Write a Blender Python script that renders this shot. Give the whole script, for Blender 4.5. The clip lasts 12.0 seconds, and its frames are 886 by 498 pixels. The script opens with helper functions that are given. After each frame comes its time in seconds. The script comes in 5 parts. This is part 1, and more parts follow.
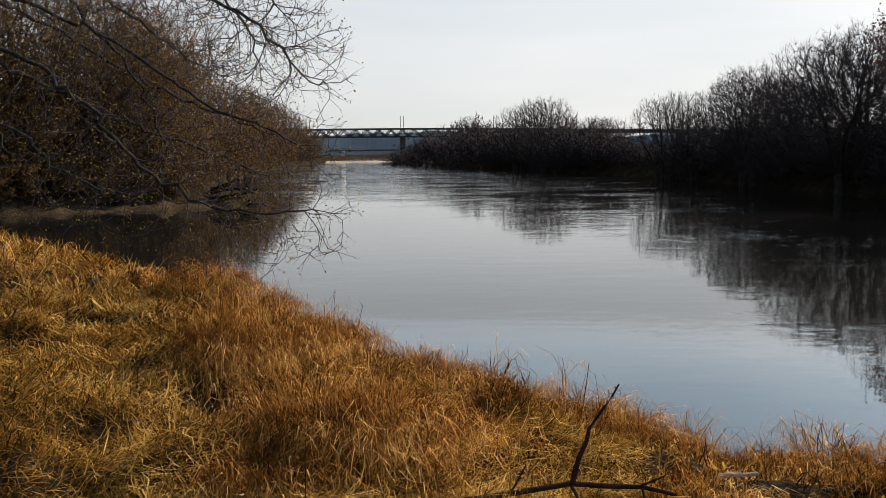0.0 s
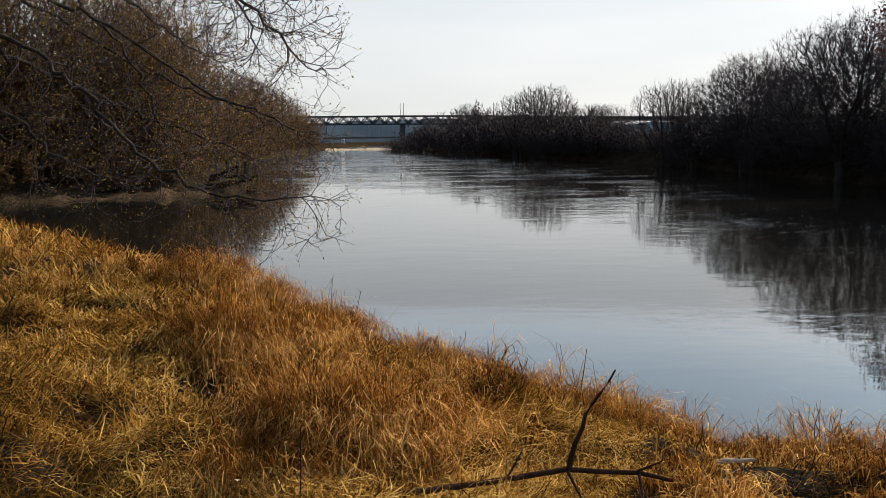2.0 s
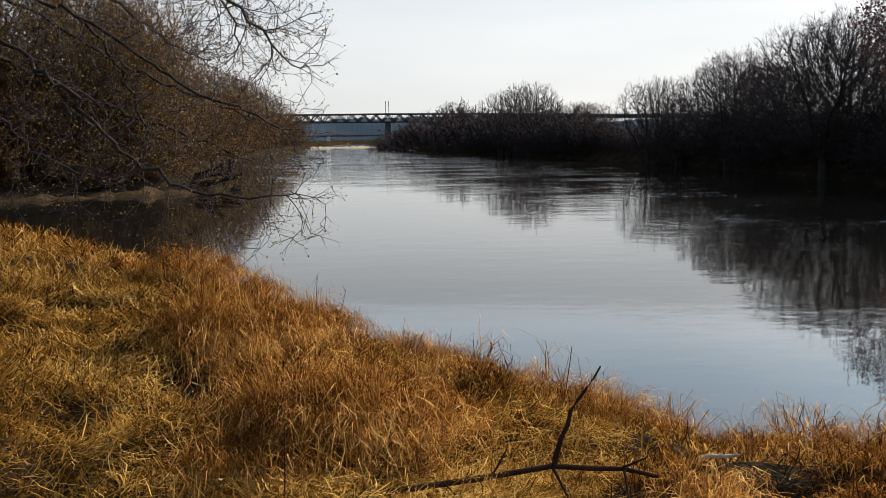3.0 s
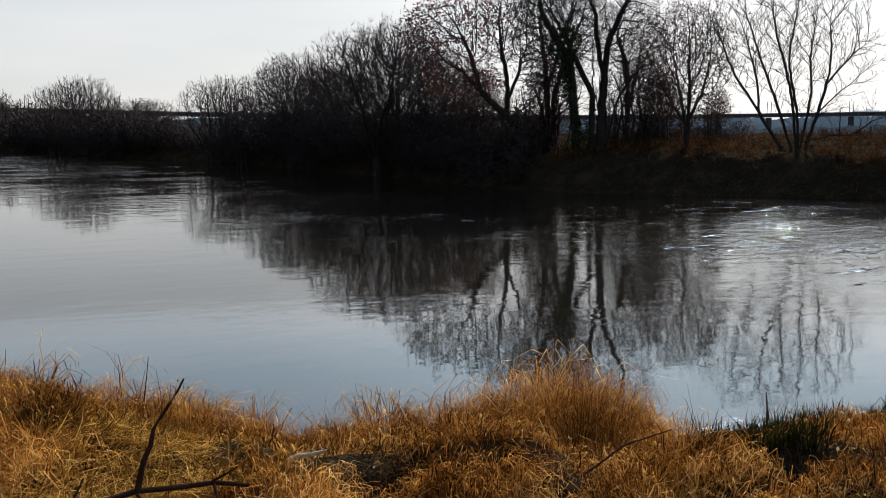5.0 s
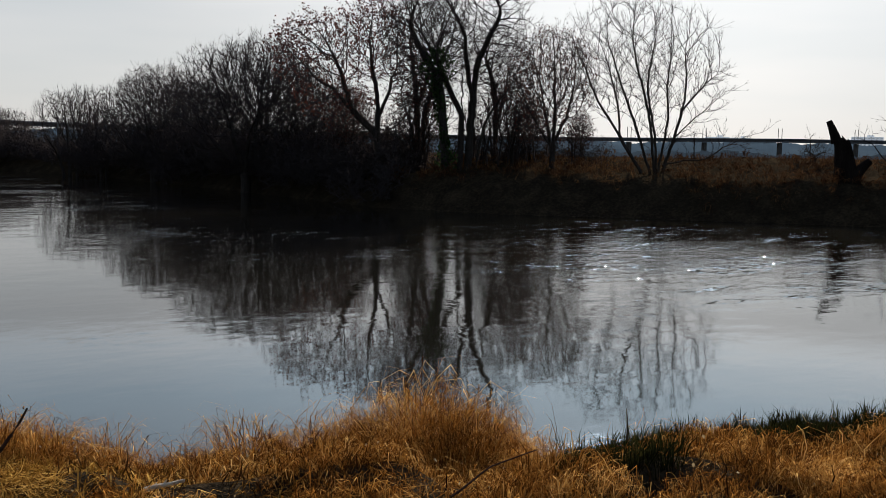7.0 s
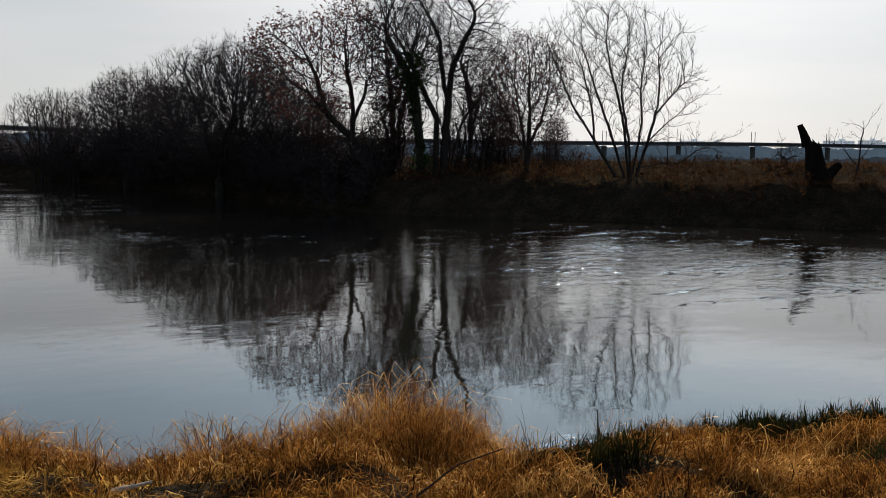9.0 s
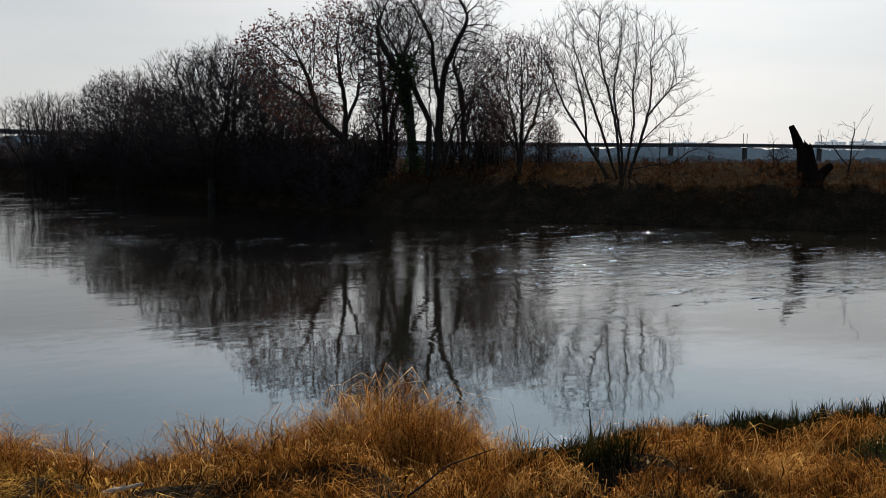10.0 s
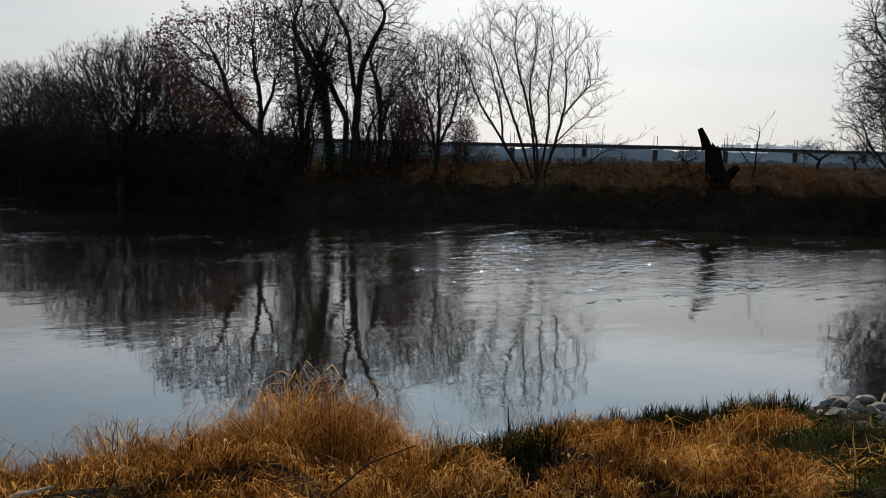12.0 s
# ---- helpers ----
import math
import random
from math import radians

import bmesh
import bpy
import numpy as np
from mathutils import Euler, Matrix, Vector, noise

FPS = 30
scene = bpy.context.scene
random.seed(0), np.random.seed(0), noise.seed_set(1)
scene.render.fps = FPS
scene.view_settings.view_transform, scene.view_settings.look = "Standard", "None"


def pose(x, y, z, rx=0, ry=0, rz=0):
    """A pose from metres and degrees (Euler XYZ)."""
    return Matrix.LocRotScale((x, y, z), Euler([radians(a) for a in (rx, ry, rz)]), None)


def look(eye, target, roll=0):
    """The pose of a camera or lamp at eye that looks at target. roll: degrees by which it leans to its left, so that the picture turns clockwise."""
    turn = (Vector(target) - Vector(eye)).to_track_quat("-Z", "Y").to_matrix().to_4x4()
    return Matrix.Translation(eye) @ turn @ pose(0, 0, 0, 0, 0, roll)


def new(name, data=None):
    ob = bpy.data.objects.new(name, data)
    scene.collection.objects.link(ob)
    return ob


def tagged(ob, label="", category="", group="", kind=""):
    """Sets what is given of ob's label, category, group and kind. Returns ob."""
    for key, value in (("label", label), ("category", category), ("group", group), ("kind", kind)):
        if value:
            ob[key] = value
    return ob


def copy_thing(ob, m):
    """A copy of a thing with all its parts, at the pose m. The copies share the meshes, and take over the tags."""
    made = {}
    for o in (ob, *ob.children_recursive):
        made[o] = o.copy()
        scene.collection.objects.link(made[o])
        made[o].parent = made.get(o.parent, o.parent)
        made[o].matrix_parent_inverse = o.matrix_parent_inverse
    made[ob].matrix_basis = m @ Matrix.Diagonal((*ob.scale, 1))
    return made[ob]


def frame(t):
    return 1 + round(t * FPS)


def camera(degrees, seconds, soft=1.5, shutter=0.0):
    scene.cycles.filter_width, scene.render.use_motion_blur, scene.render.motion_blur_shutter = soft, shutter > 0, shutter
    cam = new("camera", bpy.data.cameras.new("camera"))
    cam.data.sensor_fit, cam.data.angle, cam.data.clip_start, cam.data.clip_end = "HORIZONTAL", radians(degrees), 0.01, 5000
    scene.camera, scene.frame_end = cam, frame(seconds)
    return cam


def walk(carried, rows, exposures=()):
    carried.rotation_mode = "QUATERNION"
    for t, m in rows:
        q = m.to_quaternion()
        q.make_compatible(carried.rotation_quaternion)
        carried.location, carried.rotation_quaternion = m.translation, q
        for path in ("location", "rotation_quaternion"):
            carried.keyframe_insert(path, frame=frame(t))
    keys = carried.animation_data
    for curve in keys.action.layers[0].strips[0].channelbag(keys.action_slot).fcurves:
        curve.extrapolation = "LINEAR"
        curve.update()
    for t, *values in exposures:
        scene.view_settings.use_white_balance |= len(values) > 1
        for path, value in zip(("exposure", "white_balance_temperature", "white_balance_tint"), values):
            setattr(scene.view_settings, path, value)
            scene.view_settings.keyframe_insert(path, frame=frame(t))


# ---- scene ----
cam = camera(50.64, 12.0, soft=0.6)
PATH = [
    (0.0, pose(0.0, 0.0, 3.200, 84.12, 0.67, 0.00)),
    (0.5, pose(0.001, -0.015, 3.199, 83.99, 0.62, 0.01)),
    (1.0, pose(0.002, -0.005, 3.188, 83.83, 0.61, 0.12)),
    (1.5, pose(0.009, 0.016, 3.187, 83.52, 0.63, 0.16)),
    (2.0, pose(0.017, 0.017, 3.188, 83.36, 0.65, -0.00)),
    (2.5, pose(0.012, 0.014, 3.184, 83.27, 0.77, -0.46)),
    (2.7, pose(0.017, 0.021, 3.181, 83.24, 0.80, -0.53)),
    (4.3, pose(0.032, 0.056, 3.198, 83.04, 1.16, -14.37)),
    (4.5, pose(0.026, 0.068, 3.203, 82.85, 1.38, -18.98)),
    (5.0, pose(0.008, 0.164, 3.187, 82.93, 0.21, -26.92)),
    (5.5, pose(-0.010, 0.169, 3.201, 83.36, -0.06, -30.40)),
    (6.0, pose(-0.005, 0.185, 3.206, 83.70, -0.33, -31.20)),
    (6.5, pose(0.028, 0.204, 3.195, 83.88, -0.57, -32.94)),
    (7.0, pose(0.046, 0.203, 3.198, 84.07, -1.01, -34.79)),
    (7.2, pose(0.055, 0.200, 3.193, 84.38, -0.88, -35.12)),
    (9.0, pose(0.056, 0.129, 3.193, 84.33, -0.96, -36.24)),
    (9.5, pose(0.061, 0.116, 3.187, 84.44, -0.87, -36.48)),
    (10.0, pose(0.062, 0.113, 3.187, 84.46, -0.79, -36.67)),
    (10.5, pose(0.056, 0.116, 3.184, 84.50, -0.75, -36.74)),
    (11.0, pose(0.059, 0.128, 3.183, 84.51, -0.80, -37.12)),
    (11.5, pose(0.078, 0.131, 3.177, 84.48, -1.15, -38.51)),
    (12.0, pose(0.051, 0.156, 3.166, 84.48, -1.43, -41.75)),
]
EXPOSURE = [(0.0, 0.64), (1.0, 0.68), (2.5, 0.74), (4.5, 0.72), (5.0, 0.54), (5.6, 0.3), (12.0, 0.24)]
walk(cam, PATH, EXPOSURE)

# ---- sky and sun ----
SUN_AZ, SUN_EL = 46.0, 25.0          # degrees clockwise from +y, and above the horizon
world = bpy.data.worlds.new("world")
scene.world = world
world.use_nodes = True
wn, wl = world.node_tree.nodes, world.node_tree.links
sky = wn.new("ShaderNodeTexSky")
sky.sky_type = "NISHITA"
sky.sun_disc = False
sky.sun_elevation, sky.sun_rotation = radians(SUN_EL), radians(SUN_AZ)
sky.altitude, sky.air_density, sky.dust_density, sky.ozone_density = 50, 1.0, 1.4, 1.5
background = wn["Background"]


def world_mix(blend, factor, a, b):
    """Mixes two sky inputs: sockets or colours."""
    m = wn.new("ShaderNodeMix")
    m.data_type, m.blend_type = "RGBA", blend
    m.inputs["Factor"].default_value = factor
    for slot, value in (("A", a), ("B", b)):
        if isinstance(value, tuple):
            m.inputs[slot].default_value = (*value, 1)
        else:
            wl.new(value, m.inputs[slot])
    return m.outputs["Result"]


# thin high haze evens out the brightness of the sky and takes most of its colour
grey = wn.new("ShaderNodeRGBToBW")
wl.new(sky.outputs["Color"], grey.inputs[0])
even = wn.new("ShaderNodeMath")
even.operation = "POWER"
even.inputs[1].default_value = 0.12
wl.new(grey.outputs[0], even.inputs[0])
place_ = wn.new("ShaderNodeTexCoord")
split = wn.new("ShaderNodeSeparateXYZ")
wl.new(place_.outputs["Generated"], split.inputs[0])
tone = wn.new("ShaderNodeValToRGB")
tone.color_ramp.elements[0].position, tone.color_ramp.elements[0].color = 0.0, (0.99, 1.0, 0.995, 1)
tone.color_ramp.elements[1].position, tone.color_ramp.elements[1].color = 0.8, (0.45, 0.62, 0.9, 1)
for at, c in ((0.17, (0.97, 1.0, 1.015)), (0.25, (0.7, 0.9, 1.05))):
    tone.color_ramp.elements.new(at).color = (*c, 1)
wl.new(split.outputs["Z"], tone.inputs["Fac"])
pale = world_mix("MIX", 0.12, tone.outputs["Color"], world_mix("DIVIDE", 1.0, sky.outputs["Color"], grey.outputs[0]))
# the haze scatters light forwards: the half of the sky away from the sun is dimmer
facing = wn.new("ShaderNodeVectorMath")
facing.operation = "DOT_PRODUCT"
facing.inputs[1].default_value = (math.sin(radians(SUN_AZ)), math.cos(radians(SUN_AZ)), 0.25)
wl.new(wn.new("ShaderNodeTexCoord").outputs["Generated"], facing.inputs[0])
scatter_ = wn.new("ShaderNodeMapRange")
scatter_.interpolation_type = "SMOOTHSTEP"
for slot, value in (("From Min", -0.7), ("From Max", 0.95), ("To Min", 0.3), ("To Max", 1.04)):
    scatter_.inputs[slot].default_value = value
wl.new(facing.outputs["Value"], scatter_.inputs["Value"])
haze = world_mix("MULTIPLY", 1.0, even.outputs[0], scatter_.outputs["Result"])
streak_map = wn.new("ShaderNodeMapping")
streak_map.inputs["Scale"].default_value = (1.6, 1.6, 9.0)
streak = wn.new("ShaderNodeTexNoise")
streak.inputs["Scale"].default_value, streak.inputs["Detail"].default_value = 1.7, 3.0
wl.new(place_.outputs["Generated"], streak_map.inputs["Vector"])
wl.new(streak_map.outputs["Vector"], streak.inputs["Vector"])
cloud = wn.new("ShaderNodeValToRGB")
cloud.color_ramp.elements[0].position, cloud.color_ramp.elements[0].color = 0.35, (0.93, 0.945, 0.965, 1)
cloud.color_ramp.elements[1].position, cloud.color_ramp.elements[1].color = 0.65, (1.03, 1.015, 1.02, 1)
wl.new(streak.outputs["Fac"], cloud.inputs["Fac"])
haze = world_mix("MULTIPLY", 1.0, haze, cloud.outputs["Color"])
# it is brightest at about the sun's height
glow = wn.new("ShaderNodeValToRGB")
glow.color_ramp.interpolation = "EASE"
for i, (at, v) in enumerate(((0.162, 0.57), (0.2, 0.92))):
    glow.color_ramp.elements[i].position, glow.color_ramp.elements[i].color = at, (v, v, v, 1)
glow.color_ramp.elements.new(0.32).color = (0.97, 0.97, 0.97, 1)
glow.color_ramp.elements.new(0.75).color = (0.7, 0.7, 0.7, 1)
wl.new(split.outputs["Z"], glow.inputs["Fac"])
haze = world_mix("MULTIPLY", 1.0, haze, glow.outputs["Color"])
# bright haze in a wide ring round the sun
near_sun = wn.new("ShaderNodeVectorMath")
near_sun.operation = "DOT_PRODUCT"
near_sun.inputs[1].default_value = (math.sin(radians(SUN_AZ)) * math.cos(radians(SUN_EL)), math.cos(radians(SUN_AZ)) * math.cos(radians(SUN_EL)), math.sin(radians(SUN_EL)))
wl.new(place_.outputs["Generated"], near_sun.inputs[0])
aureole = wn.new("ShaderNodeMapRange")
aureole.interpolation_type = "SMOOTHERSTEP"
for slot, value in (("From Min", math.cos(radians(9))), ("From Max", 1.0), ("To Min", 1.0), ("To Max", 8.0)):
    aureole.inputs[slot].default_value = value
wl.new(near_sun.outputs["Value"], aureole.inputs["Value"])
haze = world_mix("MULTIPLY", 1.0, haze, aureole.outputs["Result"])
wide = wn.new("ShaderNodeMapRange")
wide.interpolation_type = "SMOOTHERSTEP"
for slot, value in (("From Min", math.cos(radians(34))), ("From Max", 1.0), ("To Min", 1.0), ("To Max", 1.3)):
    wide.inputs[slot].default_value = value
wl.new(near_sun.outputs["Value"], wide.inputs["Value"])
haze = world_mix("MULTIPLY", 1.0, haze, wide.outputs["Result"])
wl.new(world_mix("MULTIPLY", 1.0, haze, pale), background.inputs["Color"])
background.inputs["Strength"].default_value = 0.76
sun = new("sun", bpy.data.lights.new("sun", "SUN"))
sun.data.energy, sun.data.angle, sun.data.color = 5.5, radians(0.6), (1.0, 0.9, 0.75)
sun_way = Vector((math.sin(radians(SUN_AZ)) * math.cos(radians(SUN_EL)), math.cos(radians(SUN_AZ)) * math.cos(radians(SUN_EL)), math.sin(radians(SUN_EL))))
sun.matrix_world = look(sun_way * 60, (0, 0, 0))


# ---- materials ----
def nodes_of(name):
    m = bpy.data.materials.new(name)
    m.use_nodes = True
    return m, m.node_tree.nodes, m.node_tree.links, m.node_tree.nodes["Principled BSDF"]


def ramp(n, stops):
    r = n.new("ShaderNodeValToRGB")
    r.color_ramp.elements.remove(r.color_ramp.elements[1])
    for i, (at, c) in enumerate(stops):
        e = r.color_ramp.elements[0] if i == 0 else r.color_ramp.elements.new(at)
        e.position, e.color = at, (*c, 1)
    return r


def noise_node(n, l, scale, detail=4.0, rough=0.6, stretch=(1, 1, 1)):
    co = n.new("ShaderNodeTexCoord")
    mp = n.new("ShaderNodeMapping")
    mp.inputs["Scale"].default_value = stretch
    t = n.new("ShaderNodeTexNoise")
    t.inputs["Scale"].default_value, t.inputs["Detail"].default_value, t.inputs["Roughness"].default_value = scale, detail, rough
    l.new(co.outputs["Object"], mp.inputs["Vector"])
    l.new(mp.outputs["Vector"], t.inputs["Vector"])
    return t


def surface(name, stops, scale, rough=0.85, bump=0.3, stretch=(1, 1, 1), fine=8.0, metal=0.0, gloss=0.0):
    """A rough natural or built surface: colour from two scales of noise, with fine relief."""
    m, n, l, p = nodes_of(name)
    a, b = noise_node(n, l, scale, 6, 0.65, stretch), noise_node(n, l, scale * fine, 4, 0.6, stretch)
    mix = n.new("ShaderNodeMath")
    mix.operation = "MULTIPLY_ADD"
    mix.inputs[1].default_value = 0.4
    half = n.new("ShaderNodeMath")
    half.operation = "MULTIPLY"
    half.inputs[1].default_value = 0.6
    l.new(a.outputs["Fac"], half.inputs[0])
    l.new(b.outputs["Fac"], mix.inputs[0])
    l.new(half.outputs[0], mix.inputs[2])
    r = ramp(n, stops)
    l.new(mix.outputs[0], r.inputs["Fac"])
    l.new(r.outputs["Color"], p.inputs["Base Color"])
    bp = n.new("ShaderNodeBump")
    bp.inputs["Strength"].default_value, bp.inputs["Distance"].default_value = bump, 0.3 / scale
    l.new(b.outputs["Fac"], bp.inputs["Height"])
    l.new(bp.outputs["Normal"], p.inputs["Normal"])
    p.inputs["Roughness"].default_value, p.inputs["Metallic"].default_value = rough, metal
    p.inputs["Specular IOR Level"].default_value = gloss
    return m


def blades_material(name, stops, through_light=0.4, patch=0.7):
    """Leaf and straw: each blade has its own tone, with broad patches over the ground; some light passes through."""
    m, n, l, p = nodes_of(name)
    geo = n.new("ShaderNodeNewGeometry")
    t = noise_node(n, l, patch, 3, 0.6)
    mix = n.new("ShaderNodeMath")
    mix.operation = "MULTIPLY_ADD"
    mix.inputs[1].default_value = 0.6
    sh = n.new("ShaderNodeMapRange")
    for slot, value in (("From Min", 0.34), ("From Max", 0.66), ("To Min", 0.02), ("To Max", 0.42)):
        sh.inputs[slot].default_value = value
    l.new(t.outputs["Fac"], sh.inputs["Value"])
    l.new(geo.outputs["Random Per Island"], mix.inputs[0])
    l.new(sh.outputs["Result"], mix.inputs[2])
    r = ramp(n, stops)
    l.new(mix.outputs[0], r.inputs["Fac"])
    l.new(r.outputs["Color"], p.inputs["Base Color"])
    p.inputs["Roughness"].default_value = 0.42
    p.inputs["Specular IOR Level"].default_value = 0.0
    tr = n.new("ShaderNodeBsdfTranslucent")
    l.new(r.outputs["Color"], tr.inputs["Color"])
    ms = n.new("ShaderNodeMixShader")
    ms.inputs["Fac"].default_value = through_light
    l.new(p.outputs[0], ms.inputs[1])
    l.new(tr.outputs[0], ms.inputs[2])
    l.new(ms.outputs[0], n["Material Output"].inputs["Surface"])
    return m


RIPPLE = 0.9


def water_material():
    m, n, l, p = nodes_of("river_water")
    p.inputs["Base Color"].default_value = (0.0095, 0.0085, 0.007, 1)
    p.inputs["Roughness"].default_value = 0.03
    p.inputs["IOR"].default_value = 1.333
    p.inputs["Specular IOR Level"].default_value = 0.5
    swell = noise_node(n, l, 0.55, 3, 0.5, (1.0, 1.6, 1))
    chop = noise_node(n, l, 1.2, 2, 0.45, (1.0, 1.5, 1))
    patch = noise_node(n, l, 0.07, 5, 0.65, (1.0, 2.4, 1))
    calm = ramp(n, [(0.43, (0.08, 0.08, 0.08)), (0.5, (0.35, 0.35, 0.35)), (0.6, (1.2, 1.2, 1.2))])
    l.new(patch.outputs["Fac"], calm.inputs["Fac"])
    # the current ruffles the middle of the river; the water by the near bank lies calm
    where = n.new("ShaderNodeTexCoord")
    far_off = n.new("ShaderNodeVectorMath")
    far_off.operation = "LENGTH"
    l.new(where.outputs["Object"], far_off.inputs[0])
    stream = n.new("ShaderNodeMapRange")
    stream.interpolation_type = "SMOOTHSTEP"
    for slot, value in (("From Min", 10.0), ("From Max", 27.0), ("To Min", 0.14), ("To Max", 1.0)):
        stream.inputs[slot].default_value = value
    l.new(far_off.outputs["Value"], stream.inputs["Value"])
    ruffle = n.new("ShaderNodeMath")
    ruffle.operation = "MULTIPLY"
    # no current reaches into the cove on the left
    cove = n.new("ShaderNodeVectorMath")
    cove.operation = "DISTANCE"
    cove.inputs[1].default_value = (-16.0, 42.0, 0.0)
    l.new(where.outputs["Object"], cove.inputs[0])
    still = n.new("ShaderNodeMapRange")
    still.interpolation_type = "SMOOTHSTEP"
    for slot, value in (("From Min", 17.0), ("From Max", 30.0), ("To Min", 0.1), ("To Max", 1.0)):
        still.inputs[slot].default_value = value
    l.new(cove.outputs["Value"], still.inputs["Value"])
    flow = n.new("ShaderNodeMath")
    flow.operation = "MULTIPLY"
    # nor into the slack water under the near bank
    slack = n.new("ShaderNodeVectorMath")
    slack.operation = "DISTANCE"
    slack.inputs[1].default_value = (-3.0, 25.0, 0.0)
    l.new(where.outputs["Object"], slack.inputs[0])
    calm_bay = n.new("ShaderNodeMapRange")
    calm_bay.interpolation_type = "SMOOTHSTEP"
    for slot, value in (("From Min", 8.0), ("From Max", 19.0), ("To Min", 0.1), ("To Max", 1.0)):
        calm_bay.inputs[slot].default_value = value
    l.new(slack.outputs["Value"], calm_bay.inputs["Value"])
    both = n.new("ShaderNodeMath")
    both.operation = "MULTIPLY"
    l.new(still.outputs["Result"], both.inputs[0])
    l.new(calm_bay.outputs["Result"], both.inputs[1])
    l.new(stream.outputs["Result"], flow.inputs[0])
    l.new(both.outputs[0], flow.inputs[1])
    # upstream the wind has a free run, and the ripples are steeper
    open_reach = n.new("ShaderNodeMapRange")
    open_reach.interpolation_type = "SMOOTHSTEP"
    for slot, value in (("From Min", 55.0), ("From Max", 170.0), ("To Min", 1.0), ("To Max", 2.6)):
        open_reach.inputs[slot].default_value = value
    l.new(far_off.outputs["Value"], open_reach.inputs["Value"])
    wind = n.new("ShaderNodeMath")
    wind.operation = "MULTIPLY"
    l.new(flow.outputs[0], wind.inputs[0])
    l.new(open_reach.outputs["Result"], wind.inputs[1])
    l.new(calm.outputs["Color"], ruffle.inputs[0])
    l.new(wind.outputs[0], ruffle.inputs[1])
    k = n.new("ShaderNodeMath")
    k.operation = "MULTIPLY"
    l.new(chop.outputs["Fac"], k.inputs[0])
    l.new(ruffle.outputs[0], k.inputs[1])
    b1 = n.new("ShaderNodeBump")
    b1.inputs["Strength"].default_value, b1.inputs["Distance"].default_value = 1.0, 0.005
    l.new(swell.outputs["Fac"], b1.inputs["Height"])
    b2 = n.new("ShaderNodeBump")
    b2.inputs["Strength"].default_value, b2.inputs["Distance"].default_value = 1.0, 0.018
    l.new(k.outputs[0], b2.inputs["Height"])
    l.new(b1.outputs["Normal"], b2.inputs["Normal"])
    # small ripples: slopes taken straight from noise, strongest in thin lines where the current breaks
    fine = noise_node(n, l, 30.0, 1, 0.6, (1.0, 1.5, 1))
    dash = noise_node(n, l, 5.5, 2, 0.55, (1.0, 1.5, 1))
    line = noise_node(n, l, 0.3, 3, 0.55, (1.0, 2.4, 1))
    cut = ramp(n, [(0.4, (0.12, 0.12, 0.12)), (0.56, (0.2, 0.2, 0.2)), (0.6, (0.65, 0.65, 0.65)), (0.635, (0.12, 0.12, 0.12))])
    l.new(line.outputs["Fac"], cut.inputs["Fac"])
    # shallow riffle below the open meadow
    riffle = n.new("ShaderNodeVectorMath")
    riffle.operation = "DISTANCE"
    riffle.inputs[1].default_value = (29.0, 23.0, 0.0)
    l.new(where.outputs["Object"], riffle.inputs[0])
    rough = n.new("ShaderNodeMapRange")
    rough.interpolation_type = "SMOOTHSTEP"
    for slot, value in (("From Min", 5.0), ("From Max", 19.0), ("To Min", 0.24), ("To Max", 0.0)):
        rough.inputs[slot].default_value = value
    l.new(riffle.outputs["Value"], rough.inputs["Value"])
    k3 = n.new("ShaderNodeMath")
    k3.operation = "MULTIPLY_ADD"
    l.new(cut.outputs["Color"], k3.inputs[0])
    l.new(ruffle.outputs[0], k3.inputs[1])
    l.new(rough.outputs["Result"], k3.inputs[2])

    def vector(op, *values):
        v = n.new("ShaderNodeVectorMath")
        v.operation = op
        for slot, value in zip(v.inputs, values):
            if isinstance(value, tuple):
                slot.default_value = value
            else:
                l.new(value, slot)
        return v.outputs[0]

    slope = vector("MULTIPLY", vector("SUBTRACT", fine.outputs["Color"], (0.5, 0.5, 0.5)), (RIPPLE, RIPPLE, 0.0))
    slope = vector("MULTIPLY", slope, k3.outputs[0])
    # short dashes that break up the reflections
    broken = vector("MULTIPLY", vector("SUBTRACT", dash.outputs["Color"], (0.5, 0.5, 0.5)), (0.1, 0.1, 0.0))
    slope = vector("ADD", slope, vector("MULTIPLY", broken, ruffle.outputs[0]))
    # and broken crests along those lines
    crest = noise_node(n, l, 5.0, 2, 0.6, (1.0, 1.4, 1))
    edge = ramp(n, [(0.57, (0, 0, 0)), (0.6, (1, 1, 1)), (0.63, (0, 0, 0))])
    l.new(line.outputs["Fac"], edge.inputs["Fac"])
    k4 = n.new("ShaderNodeMath")
    k4.operation = "MULTIPLY"
    steep = n.new("ShaderNodeMath")
    steep.operation = "MULTIPLY_ADD"
    steep.inputs[1].default_value = 5.0
    l.new(rough.outputs["Result"], steep.inputs[0])
    l.new(ruffle.outputs[0], steep.inputs[2])
    l.new(edge.outputs["Color"], k4.inputs[0])
    l.new(steep.outputs[0], k4.inputs[1])
    tip = vector("MULTIPLY", vector("SUBTRACT", crest.outputs["Color"], (0.5, 0.5, 0.5)), (1.0, 1.0, 0.0))
    slope = vector("ADD", slope, vector("MULTIPLY", tip, k4.outputs[0]))
    l.new(vector("NORMALIZE", vector("ADD", b2.outputs["Normal"], slope)), p.inputs["Normal"])
    return m


